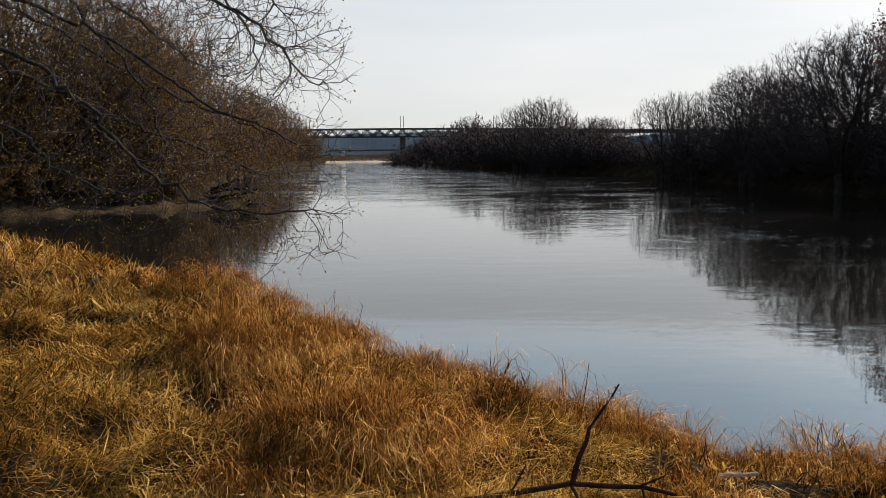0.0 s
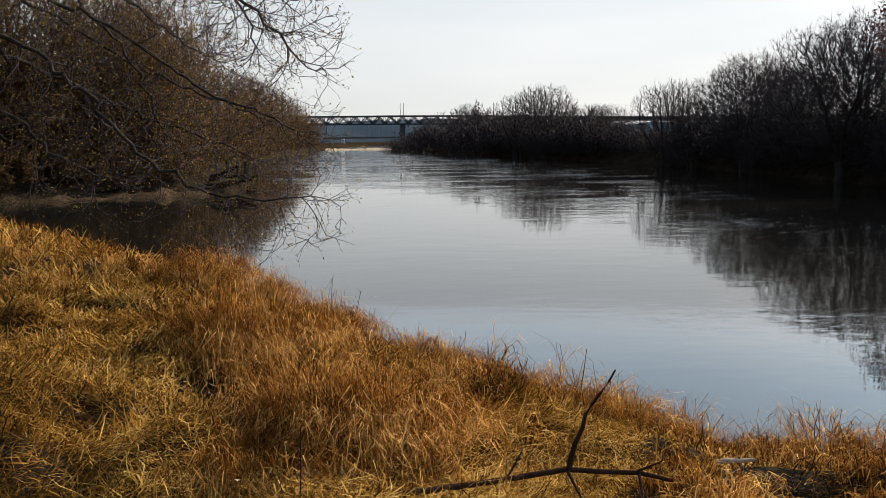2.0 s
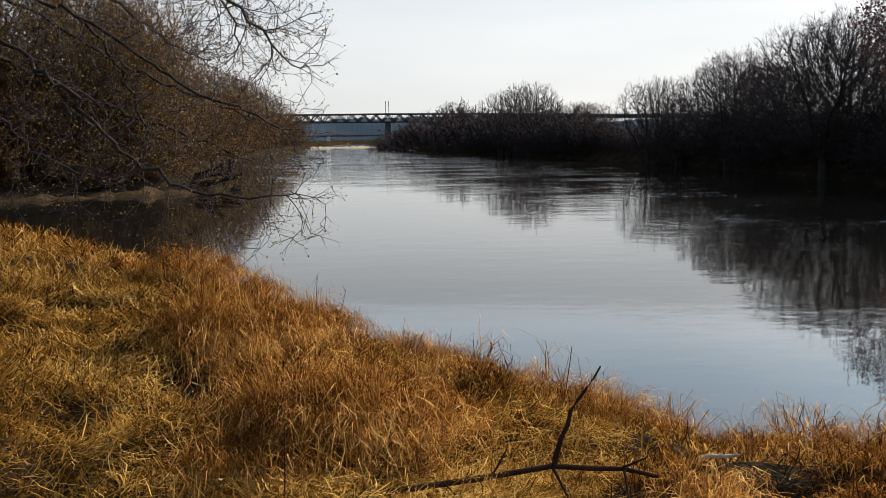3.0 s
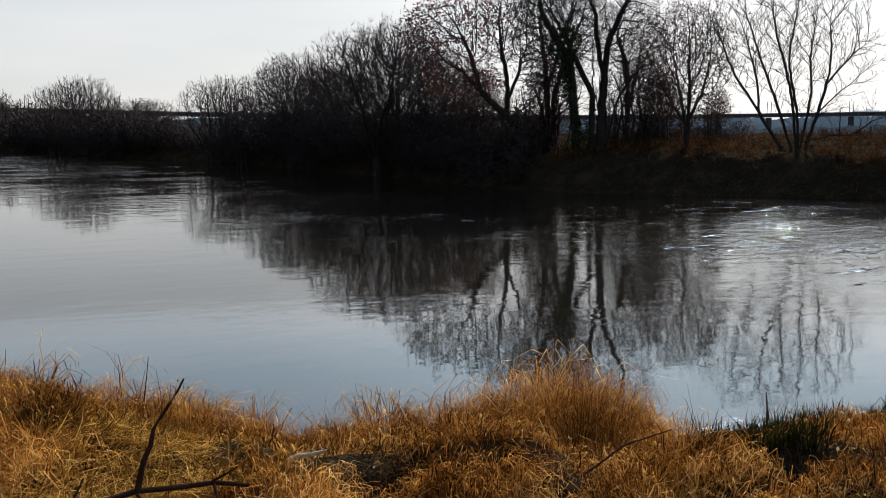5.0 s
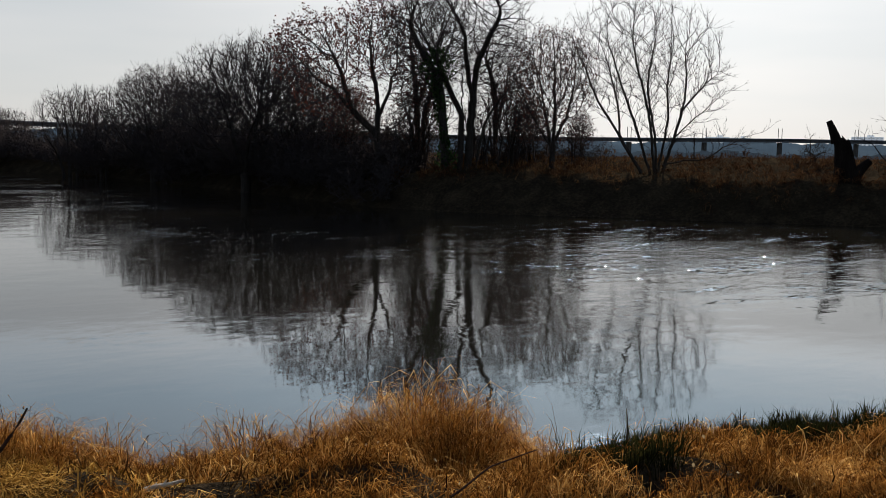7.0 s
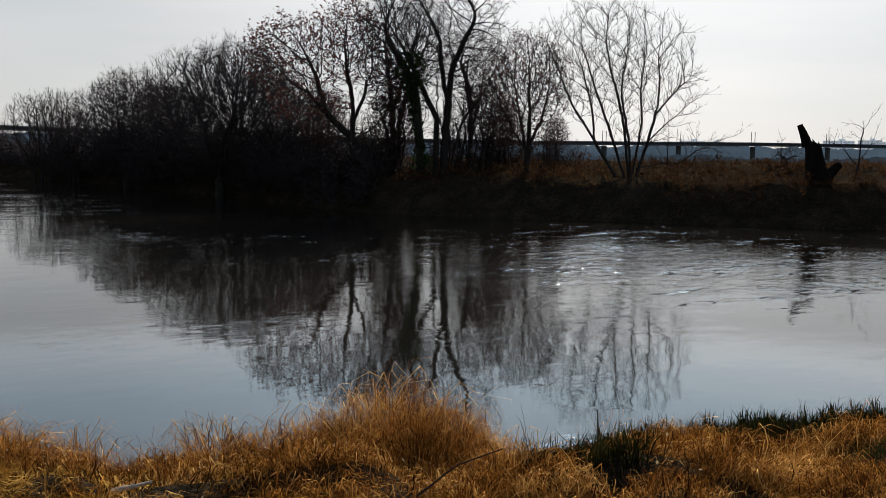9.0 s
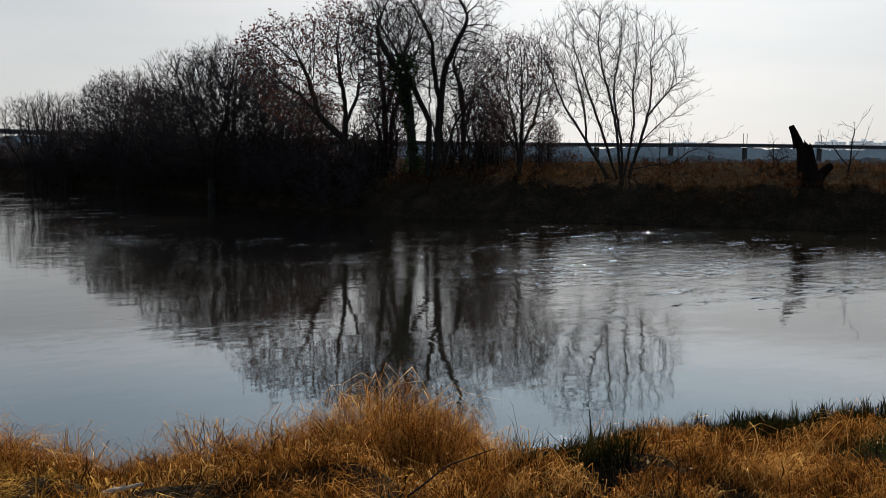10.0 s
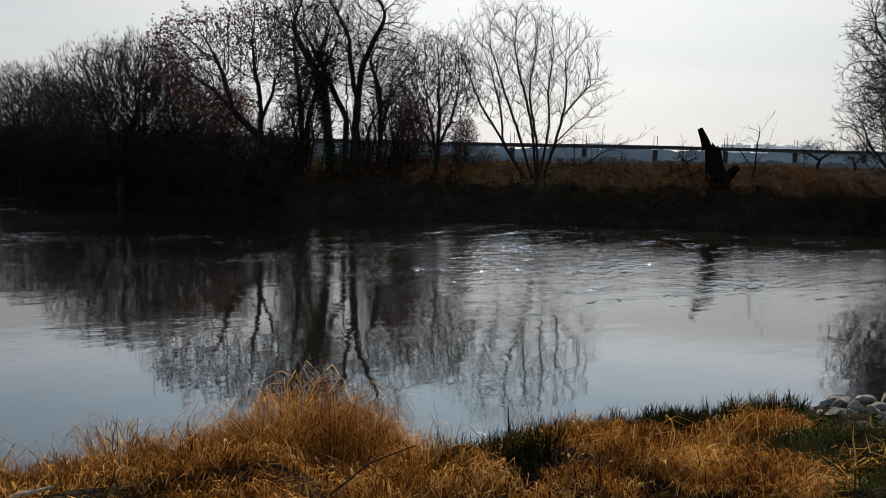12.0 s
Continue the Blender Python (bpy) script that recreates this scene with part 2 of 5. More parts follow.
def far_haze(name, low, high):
    """Far woods and flats; kilometres of haze are painted in as colour and glow."""
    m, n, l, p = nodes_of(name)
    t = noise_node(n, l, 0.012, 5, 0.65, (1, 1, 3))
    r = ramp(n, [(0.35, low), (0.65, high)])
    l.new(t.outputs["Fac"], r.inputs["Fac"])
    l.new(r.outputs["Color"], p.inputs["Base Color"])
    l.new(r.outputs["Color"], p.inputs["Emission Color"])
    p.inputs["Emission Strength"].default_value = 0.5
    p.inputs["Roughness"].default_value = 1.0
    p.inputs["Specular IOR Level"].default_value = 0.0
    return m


WATER = water_material()
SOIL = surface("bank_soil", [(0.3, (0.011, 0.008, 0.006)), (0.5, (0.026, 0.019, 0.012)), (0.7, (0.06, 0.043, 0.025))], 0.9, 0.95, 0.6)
BARK = surface("bark_grey_brown", [(0.35, (0.024, 0.021, 0.019)), (0.65, (0.07, 0.06, 0.052))], 6.0, 0.9, 0.6, (1, 1, 0.25))
TWIG = surface("twig_brown", [(0.35, (0.028, 0.023, 0.023)), (0.65, (0.07, 0.057, 0.055))], 4.0, 0.8, 0.1)
TWIG_WARM = surface("twig_warm_brown", [(0.35, (0.045, 0.026, 0.012)), (0.65, (0.11, 0.066, 0.03))], 0.3, 0.8, 0.1)
BUD_RED = blades_material("bud_red_brown", [(0.2, (0.05, 0.02, 0.018)), (0.8, (0.12, 0.05, 0.04))], 0.3)
BUD_GREEN = blades_material("bud_yellow_green", [(0.2, (0.09, 0.06, 0.016)), (0.8, (0.25, 0.165, 0.04))], 0.4)
IVY = blades_material("ivy_leaf", [(0.2, (0.015, 0.03, 0.012)), (0.8, (0.05, 0.08, 0.03))], 0.2)
STRAW = blades_material("straw_blade", [(0.22, (0.035, 0.017, 0.004)), (0.45, (0.16, 0.074, 0.012)), (0.66, (0.38, 0.19, 0.038)), (0.88, (0.8, 0.5, 0.14))], 0.2, 0.9)
RUST = blades_material("rust_blade", [(0.22, (0.04, 0.014, 0.004)), (0.42, (0.17, 0.06, 0.011)), (0.64, (0.43, 0.19, 0.038)), (0.84, (0.84, 0.49, 0.16))], 0.18, 1.3)
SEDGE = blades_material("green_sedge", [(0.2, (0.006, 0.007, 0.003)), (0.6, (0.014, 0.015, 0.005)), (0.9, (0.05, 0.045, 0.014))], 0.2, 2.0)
MOSS = blades_material("green_moss", [(0.2, (0.012, 0.017, 0.005)), (0.6, (0.03, 0.04, 0.012)), (0.9, (0.08, 0.085, 0.028))], 0.25, 2.0)
# dry grass darkened: the shaded side of the backlit far blades is in the colour
FAR_GRASS_SHADED = blades_material("far_bank_blade_shaded", [(0.2, (0.03, 0.015, 0.008)), (0.6, (0.07, 0.034, 0.017)), (0.9, (0.16, 0.09, 0.04))], 0.22, 0.15)
STEEL = surface("bridge_steel", [(0.3, (0.03, 0.037, 0.038)), (0.7, (0.06, 0.068, 0.068))], 0.3, 0.6, 0.05)
# bridge steel lightened to grey-blue: distance haze put into the colour
HAZED_GIRDER = surface("hazed_girder", [(0.3, (0.09, 0.1, 0.115)), (0.7, (0.14, 0.15, 0.17))], 0.2, 0.8, 0.05)
CONCRETE = surface("concrete", [(0.3, (0.06, 0.06, 0.06)), (0.7, (0.12, 0.117, 0.113))], 0.3, 0.9, 0.2)
PALE_STONE = surface("pale_stone", [(0.3, (0.5, 0.48, 0.44)), (0.7, (0.7, 0.68, 0.63))], 0.8, 0.9, 0.2)
ROCK = surface("riprap_stone", [(0.3, (0.09, 0.08, 0.072)), (0.5, (0.22, 0.195, 0.165)), (0.72, (0.5, 0.45, 0.39))], 2.4, 0.8, 0.5)
DEADWOOD = surface("dead_wood", [(0.3, (0.008, 0.006, 0.005)), (0.7, (0.028, 0.022, 0.018))], 3.0, 0.9, 0.7, (1, 1, 0.2))
STICK = surface("dark_stick", [(0.3, (0.018, 0.011, 0.008)), (0.7, (0.06, 0.035, 0.025))], 12.0, 0.7, 0.4)
DRIFT = surface("bleached_wood", [(0.3, (0.2, 0.16, 0.12)), (0.7, (0.5, 0.43, 0.34))], 9.0, 0.8, 0.5, (0.3, 1, 1))
MUD = surface("river_mud", [(0.3, (0.028, 0.018, 0.01)), (0.7, (0.09, 0.06, 0.034))], 2.2, 0.9, 0.4)
SAND = surface("sand", [(0.3, (0.24, 0.18, 0.11)), (0.7, (0.42, 0.33, 0.21))], 0.5, 0.95, 0.2)
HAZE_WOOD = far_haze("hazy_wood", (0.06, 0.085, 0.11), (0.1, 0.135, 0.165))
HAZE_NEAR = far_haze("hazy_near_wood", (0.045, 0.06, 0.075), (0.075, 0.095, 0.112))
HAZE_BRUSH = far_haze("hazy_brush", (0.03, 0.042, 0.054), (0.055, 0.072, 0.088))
# flats on the skyline: pale tint and weak glow stand in for haze
HAZE_WALL = far_haze("hazy_building_wall", (0.4, 0.44, 0.48), (0.5, 0.54, 0.58))
HAZE_WINDOW = far_haze("hazy_building_window", (0.22, 0.26, 0.3), (0.28, 0.32, 0.36))
# dead grass made extra dark, so its colour carries the shade between tussocks
SHADE_THATCH = blades_material("shade_thatch", [(0.2, (0.012, 0.006, 0.003)), (0.6, (0.045, 0.02, 0.007)), (0.9, (0.16, 0.08, 0.025))], 0.1, 1.5)
LITTER = blades_material("pale_leaf_bit", [(0.2, (0.2, 0.13, 0.06)), (0.8, (0.5, 0.38, 0.22))], 0.3, 1.0)


# ---- mesh tools ----
def P(az, d):
    """Plan position at a bearing (degrees clockwise from +y) and a distance from the viewpoint."""
    return math.sin(radians(az)) * d, math.cos(radians(az)) * d


def mesh_from(name, verts, faces_by_size, material, smooth=False):
    """A mesh out of arrays: vertices (n, 3), and face arrays of equal-sided faces."""
    me = bpy.data.meshes.new(name)
    faces_by_size = [np.asarray(f, dtype=np.int64) for f in faces_by_size if len(f)]
    loops = np.concatenate([f.ravel() for f in faces_by_size])
    sizes = np.concatenate([np.full(len(f), f.shape[1]) for f in faces_by_size])
    me.vertices.add(len(verts))
    me.vertices.foreach_set("co", np.asarray(verts, dtype=np.float32).ravel())
    me.loops.add(len(loops))
    me.loops.foreach_set("vertex_index", loops.astype(np.int32))
    me.polygons.add(len(sizes))
    me.polygons.foreach_set("loop_start", np.concatenate([[0], np.cumsum(sizes)[:-1]]).astype(np.int32))
    if smooth:
        me.polygons.foreach_set("use_smooth", np.ones(len(sizes), dtype=bool))
    me.update(calc_edges=True)
    me.materials.append(material)
    return me


def part(name, data, parent, label=""):
    """Links a mesh, or a bmesh, as one part under a thing."""
    ob = new(name, data)
    ob.parent = parent
    return tagged(ob, label)


def bm_mesh(name, bm, material, smooth=False):
    me = bpy.data.meshes.new(name)
    bm.to_mesh(me)
    bm.free()
    me.materials.append(material)
    if smooth:
        me.polygons.foreach_set("use_smooth", np.ones(len(me.polygons), dtype=bool))
    return me


def tubes(sets, sides):
    """Tapered tubes along polylines. sets: (points (m, n, 3), radii (m, n)). Returns vertices and quads."""
    vs, qs, base = [], [], 0
    for pts, rad in sets:
        m, n, _ = pts.shape
        tan = np.gradient(pts, axis=1)
        tan /= np.linalg.norm(tan, axis=2, keepdims=True) + 1e-9
        ref = np.where(np.abs(tan[..., 2:3]) > 0.85, [[[1.0, 0, 0]]], [[[0, 0, 1.0]]])
        u = np.cross(tan, ref)
        u /= np.linalg.norm(u, axis=2, keepdims=True) + 1e-9
        w = np.cross(tan, u)
        a = np.arange(sides) * 2 * np.pi / sides
        ring = u[:, :, None] * np.cos(a)[None, None, :, None] + w[:, :, None] * np.sin(a)[None, None, :, None]
        v = pts[:, :, None] + ring * rad[:, :, None, None]
        idx = base + np.arange(m * n * sides).reshape(m, n, sides)
        nx = np.roll(idx, -1, axis=2)
        q = np.stack([idx[:, :-1], nx[:, :-1], nx[:, 1:], idx[:, 1:]], axis=-1).reshape(-1, 4)
        vs.append(v.reshape(-1, 3))
        qs.append(q)
        base += m * n * sides
    return np.concatenate(vs), np.concatenate(qs)


def spikes(pts, rad):
    """Straight tapering twigs with three sides that end in a point. pts (m, 2, 3)."""
    m = len(pts)
    tan = unit(pts[:, 1] - pts[:, 0])
    ref = np.where(np.abs(tan[:, 2:3]) > 0.85, [[1.0, 0, 0]], [[0, 0, 1.0]])
    u = unit(np.cross(tan, ref))
    w = np.cross(tan, u)
    ring = [pts[:, 0] + (u * math.cos(a) + w * math.sin(a)) * rad[:, :1] for a in (0, 2.0944, 4.1888)]
    v = np.stack(ring + [pts[:, 1]], 1).reshape(-1, 3)
    b = np.arange(m)[:, None] * 4
    return v, np.concatenate([b + np.array([[0, 1, 3]]), b + np.array([[1, 2, 3]]), b + np.array([[2, 0, 3]])])


def twig_mesh(name, sets, last, material):
    """Side branches as tubes, and the last order of twigs as spikes, in one mesh."""
    v, q = tubes(sets, 3)
    w, t = spikes(*last)
    return mesh_from(name, np.concatenate([v, w]), [q, t + len(v)], material)


def unit(v):
    return v / (np.linalg.norm(v, axis=-1, keepdims=True) + 1e-9)


def shoot(rng, start, way, length, radius, n, wiggle, lift, tip=0.25):
    """Branches that start at points along ways, wander and bend up (or down): points (m, n, 3) and radii (m, n)."""
    m = len(start)
    pts = np.zeros((m, n, 3))
    pts[:, 0] = start
    d = unit(way)
    step = (length / (n - 1))[:, None]
    for i in range(1, n):
        d = unit(d + rng.normal(0, wiggle, (m, 3)) + np.array([0, 0, lift]))
        pts[:, i] = pts[:, i - 1] + d * step
    taper = np.linspace(1, tip, n)[None]
    return pts, radius[:, None] * taper


def children(rng, pts, rad, count, span, angle, ratio, n, wiggle, lift, thin=0.55, floor=0.004, tip=0.3, even=0.5, dome=None, fill=0.0):
    """Side branches along a set of parents."""
    m, np_, _ = pts.shape
    t = span[0] + (span[1] - span[0]) * (np.arange(count)[None] + rng.random((m, count))) / count
    f = t * (np_ - 1)
    i = np.minimum(f.astype(int), np_ - 2)
    k = (f - i)[..., None]
    rows = np.arange(m)[:, None]
    start = pts[rows, i] * (1 - k) + pts[rows, i + 1] * k
    along = unit(pts[rows, i + 1] - pts[rows, i])
    side = rng.normal(0, 1, along.shape)
    side = unit(side - (side * along).sum(-1, keepdims=True) * along)
    ang = np.radians(angle) * rng.uniform(0.65, 1.3, t.shape)[..., None]
    way = along * np.cos(ang) + side * np.sin(ang)
    total = np.linalg.norm(np.diff(pts, axis=1), axis=2).sum(1)[:, None]
    length = total * ratio * rng.uniform(0.55, 1.15, t.shape) * (1 - even * t)
    if dome:
        # branches reach towards, and stop at, the rounded outline of the crown
        c, e = np.array(dome[0]), np.array(dome[1])
        p, w = (start - c) / e, way / e
        qa, qb, qc = (w * w).sum(-1), (p * w).sum(-1), (p * p).sum(-1) - 1
        hit = (-qb + np.sqrt(np.maximum(qb * qb - qa * qc, 0))) / qa
        edge = np.maximum(hit, 0.12) * rng.uniform(0.8, 1.02, t.shape)
        length = np.minimum(length * (1 - fill) + np.maximum(edge, 0) * fill, edge)
    r0 = rad[rows, i] * (1 - k[..., 0]) + rad[rows, i + 1] * k[..., 0]
    radius = np.maximum(r0 * thin, floor)
    return shoot(rng, start.reshape(-1, 3), way.reshape(-1, 3), length.ravel(), radius.ravel(), n, wiggle, lift, tip)


def specks(rng, at, size):
    """Small buds: thin four-sided slivers at points."""
    m = len(at)
    a = unit(rng.normal(0, 1, (m, 3)) + [0, 0, 0.4])
    b = unit(np.cross(a, rng.normal(0, 1, (m, 3))))
    s = (size * rng.uniform(0.6, 1.4, m))[:, None]
    c = np.cross(a, b)
    v = np.stack([at, at + a * s * 0.5 + b * s * 0.3, at + a * s, at + a * s * 0.5 - b * s * 0.3 + c * s * 0.2], axis=1)
    q = np.arange(m * 4).reshape(m, 4)
    return v.reshape(-1, 3), q


def bent(points, step, rng, jitter):
    """A smooth crooked line through a few bends, cut into equal steps."""
    p = np.array(points, float)
    if len(p) == 2:
        p = np.stack([p[0], (p[0] + p[1]) / 2, p[1]])
    ext = np.concatenate([[2 * p[0] - p[1]], p, [2 * p[-1] - p[-2]]])
    out = []
    for i in range(1, len(ext) - 2):
        a, b, c, d = ext[i - 1:i + 3]
        n = max(2, int(np.linalg.norm(c - b) / step))
        t = (np.arange(n) / n)[:, None]
        out.append(0.5 * (2 * b + (c - a) * t + (2 * a - 5 * b + 4 * c - d) * t ** 2 + (3 * b - a - 3 * c + d) * t ** 3))
    out = np.concatenate(out + [p[-1:]])
    out[1:] += rng.normal(0, jitter * step, out[1:].shape)
    return out


def grow(rng, stems, clouds, step=0.45, reach=3.5, kill=0.75, up=0.25, jitter=0.12, keep_on=0.5, rounds=80, wander=0.07, bole=1.0):
    """Grows limbs from the stems towards points strewn through the crown, as light draws them. Returns nodes, parents and ways."""
    nodes, par = np.zeros((0, 3)), np.zeros(0, int)
    for line in stems:
        pts = bent(line, step, rng, wander)
        pts = pts[:max(3, int(len(pts) * bole))]
        first = -1
        if len(nodes):
            gap = np.linalg.norm(nodes - pts[0], axis=1)
            if pts[0][2] > 0.3:
                first = int(gap.argmin())
        n0 = len(nodes)
        chain = np.arange(n0 - 1, n0 + len(pts) - 1)
        chain[0] = first
        nodes, par = np.concatenate([nodes, pts]), np.concatenate([par, chain])
    ways = unit(nodes - np.where(par[:, None] >= 0, nodes[par], nodes - [0, 0, 1]))
    aim = []
    for centre, size, n in clouds:
        aim.append(np.array(centre) + unit(rng.normal(0, 1, (n, 3))) * (rng.random(n) ** 0.42)[:, None] * np.array(size))
    aim = np.concatenate(aim)
    gap = np.linalg.norm(aim[:, None] - nodes[None], axis=2)
    best, who = gap.min(1), gap.argmin(1)
    last = np.full((len(nodes), 3), 1e6)
    for _ in range(rounds):
        aim, best, who = (w[best > kill] for w in (aim, best, who))
        near = best < reach
        if not near.any():
            break
        pull = np.zeros((len(nodes), 3))
        np.add.at(pull, who[near], unit(aim[near] - nodes[who[near]]))
        act = np.unique(who[near])
        way = unit(unit(pull[act]) + keep_on * ways[act] + rng.normal(0, jitter, (len(act), 3)) + np.array([0, 0, up]))
        tip = nodes[act] + way * step
        ok = np.linalg.norm(tip - last[act], axis=1) > 0.45 * step
        stuck = np.isin(who, act[~ok]) & near
        aim, best, who = aim[~stuck], best[~stuck], who[~stuck]
        act, way, tip = act[ok], way[ok], tip[ok]
        if not len(act):
            continue
        last[act] = tip
        n0 = len(nodes)
        nodes, par, ways = np.concatenate([nodes, tip]), np.concatenate([par, act]), np.concatenate([ways, way])
        last = np.concatenate([last, np.full((len(tip), 3), 1e6)])
        if len(aim):
            gap = np.sqrt(np.maximum((aim ** 2).sum(1)[:, None] + (tip ** 2).sum(1)[None] - 2 * aim @ tip.T, 0))
            closer = gap.min(1) < best
            who = np.where(closer, n0 + gap.argmin(1), who)
            best = np.minimum(best, gap.min(1))
    return nodes, par, ways


def limb_radii(par, tip, power, most):
    """Each limb is as thick as all that it carries; also which child carries the limb on."""
    n = len(par)
    load = np.zeros(n)
    heir, heft = np.full(n, -1), np.zeros(n)
    for i in range(n - 1, -1, -1):
        load[i] = max(load[i], tip ** power)
        p = par[i]
        if p >= 0:
            load[p] += load[i]
            if load[i] > heft[p]:
                heft[p], heir[p] = load[i], i
    r = load ** (1 / power)
    return tip + (r - tip) * (most - tip) / max(r.max() - tip, 1e-6), heir


def limb_edges(nodes, par, rad, heir, pick):
    kids = np.nonzero((par >= 0) & pick)[0]
    p = par[kids]
    own = heir[p] == kids
    r0 = np.where(own, rad[p], np.minimum(rad[p], rad[kids] * 1.2))
    a = nodes[p] - unit(nodes[kids] - nodes[p]) * (0.35 * r0)[:, None]
    return np.stack([a, nodes[kids]], 1), np.stack([r0, rad[kids]], 1)


def side_twigs(rng, at, way, count, length, radius, angle, up):
    """Straight thin twigs that leave points of a limb at an angle."""
    at, way = np.repeat(at, count, 0), np.repeat(way, count, 0)
    side = rng.normal(0, 1, way.shape)
    side = unit(side - (side * way).sum(-1, keepdims=True) * way)
    ang = (np.radians(angle) * rng.uniform(0.5, 1.4, len(at)))[:, None]
    d = unit(way * np.cos(ang) + side * np.sin(ang) + np.array([0, 0, up]))
    ln = (length * rng.uniform(0.5, 1.35, len(at)))[:, None]
    return np.stack([at, at + d * ln], 1), np.full((len(at), 2), radius), d


def grown_meshes(seed, stems, clouds, tip=0.012, power=2.05, most=0.3, twigs=(2, 0.6, 0.007), twiglets=(2, 0.35, 0.006), thin=0.03, angle=38, twig_up=0.15, split=0.3, sides=3, **habit):
    """Trunk, crown and the twigs' ends of a bare tree, as arrays."""
    rng = np.random.default_rng(seed)
    nodes, par, ways = grow(rng, stems, clouds, **habit)
    rad, heir = limb_radii(par, tip, power, most)
    stout = rad > split * rad.max()
    v, q = tubes([limb_edges(nodes, par, rad, heir, stout)], sides + 4) if stout.any() else ((), ())
    trunk = (v, [q])
    fine = np.nonzero((rad < thin) & (par >= 0))[0]
    a = side_twigs(rng, nodes[fine], ways[fine], twigs[0], twigs[1], twigs[2], angle, twig_up)
    leaders = np.nonzero(heir < 0)[0]
    b = side_twigs(rng, nodes[leaders], ways[leaders], 1, twigs[1] * 1.3, twigs[2] * 1.3, 8, twig_up)
    pts, rr, dd = (np.concatenate([x, y]) for x, y in zip(a, b))
    k = rng.uniform(0.25, 0.9, len(pts))[:, None]
    c = side_twigs(rng, pts[:, 0] * (1 - k) + pts[:, 1] * k, dd, twiglets[0], twiglets[1], twiglets[2], angle, twig_up)
    pts, rr = np.concatenate([pts, c[0]]), np.concatenate([rr, c[1]])
    v, q = tubes([limb_edges(nodes, par, rad, heir, ~stout)], sides)
    w, t = spikes(pts, rr)
    return trunk, (np.concatenate([v, w]), [q, t + len(v)]), pts, rng


def grown_tree(name, seed, stems, clouds, bark, twig, bud=None, bud_size=0.08, bud_share=1.0, **habit):
    """A bare tree with a trunk, a crown of limbs and twigs and, where it has them, catkins."""
    trunk, crown, pts, rng = grown_meshes(seed, stems, clouds, **habit)
    ob = new(name)
    if len(trunk[0]):
        part("trunk", mesh_from("trunk", *trunk, bark, True), ob)
    tagged(part("crown", mesh_from("crown", *crown, twig), ob), kind="stuff")
    if bud:
        at = pts[:, 1][rng.random(len(pts)) < bud_share]
        v, q = specks(rng, at, bud_size)
        tagged(part("bloom", mesh_from("bloom", v, [q], bud), ob), kind="stuff")
    return ob


# ---- the lie of the land ----
# Banks as bearing, distance, run of the slope, height of the bank's top.
NEAR_BANK = [(-46, 48, 4, 1.6), (-36, 42, 3.5, 1.6), (-28, 34, 3, 1.6), (-22, 24, 2.6, 1.6), (-17, 18.2, 2.5, 1.6), (-10, 14.0, 2.6, 1.6), (-3.6, 11.2, 2.7, 1.6),
             (5, 8.8, 2.5, 1.6), (13, 7.6, 2.4, 1.55), (20, 7.1, 2.4, 1.5), (28, 7.2, 2.8, 1.5), (36, 8.0, 4.5, 1.5), (42, 9.4, 8.0, 1.5),
             (48, 10.4, 10.5, 1.5), (55, 11.4, 11.5, 1.5), (60, 12.2, 12, 1.5), (64, 13.5, 13, 1.5), (70, 14.5, 13, 1.5), (76, 15.5, 12, 1.6), (95, 22, 10, 1.8), (115, 60, 10, 2.0)]
FAR_BANK = [(100, 130, 12, 2.9), (88, 80, 12, 2.9), (76, 57, 12, 2.9), (65, 50.5, 12, 2.9), (55, 49.0, 12, 2.9), (45, 49.0, 12, 2.8), (38, 49.5, 12, 2.8), (31, 53, 12, 2.7), (25, 65, 11, 2.6),
            (20, 80, 10, 2.5), (15, 103, 10, 2.4), (7.4, 142, 9, 2.2), (3, 186, 9, 2.2), (-1, 245, 10, 2.2), (-1.9, 330, 10, 2.2), (-2.2, 420, 10, 2.2), (-2.5, 620, 10, 2.2)]
LEFT_BANK = [(-5.0, 620, 10, 2.2), (-6.2, 430, 10, 2.2), (-7.4, 320, 10, 2.0), (-9.0, 240, 9, 2.0), (-10.6, 176, 8, 2.0), (-12.5, 130, 8, 2.0), (-14.2, 95, 7, 2.0), (-13.6, 74, 6, 1.6),
             (-11.0, 64.5, 4, 0.7), (-12.5, 61, 4, 0.9), (-18, 60, 5, 1.4), (-25, 57, 5, 1.6), (-32, 52, 5, 1.6), (-40, 46, 5, 1.6), (-45, 40, 5, 1.6)]
OUTLINE = np.array([(*P(a, d), w, h) for a, d, w, h in NEAR_BANK + FAR_BANK + LEFT_BANK])


def shore(x, y):
    """Signed distance from the waterline (inside the river negative), and the bank's run and height there."""
    a, b = OUTLINE, np.roll(OUTLINE, -1, axis=0)
    best = np.full(x.shape, 1e9)
    run, top = np.zeros(x.shape), np.zeros(x.shape)
    inside = np.zeros(x.shape, bool)
    for p, q in zip(a, b):
        e = q[:2] - p[:2]
        t = np.clip(((x - p[0]) * e[0] + (y - p[1]) * e[1]) / (e @ e), 0, 1)
        d = np.hypot(x - p[0] - t * e[0], y - p[1] - t * e[1])
        m = d < best
        best = np.where(m, d, best)
        run = np.where(m, p[2] + t * (q[2] - p[2]), run)
        top = np.where(m, p[3] + t * (q[3] - p[3]), top)
        if abs(e[1]) > 1e-9:
            inside ^= ((p[1] > y) != (q[1] > y)) & (x < p[0] + (y - p[1]) / e[1] * e[0])
    return np.where(inside, -best, best), run, top


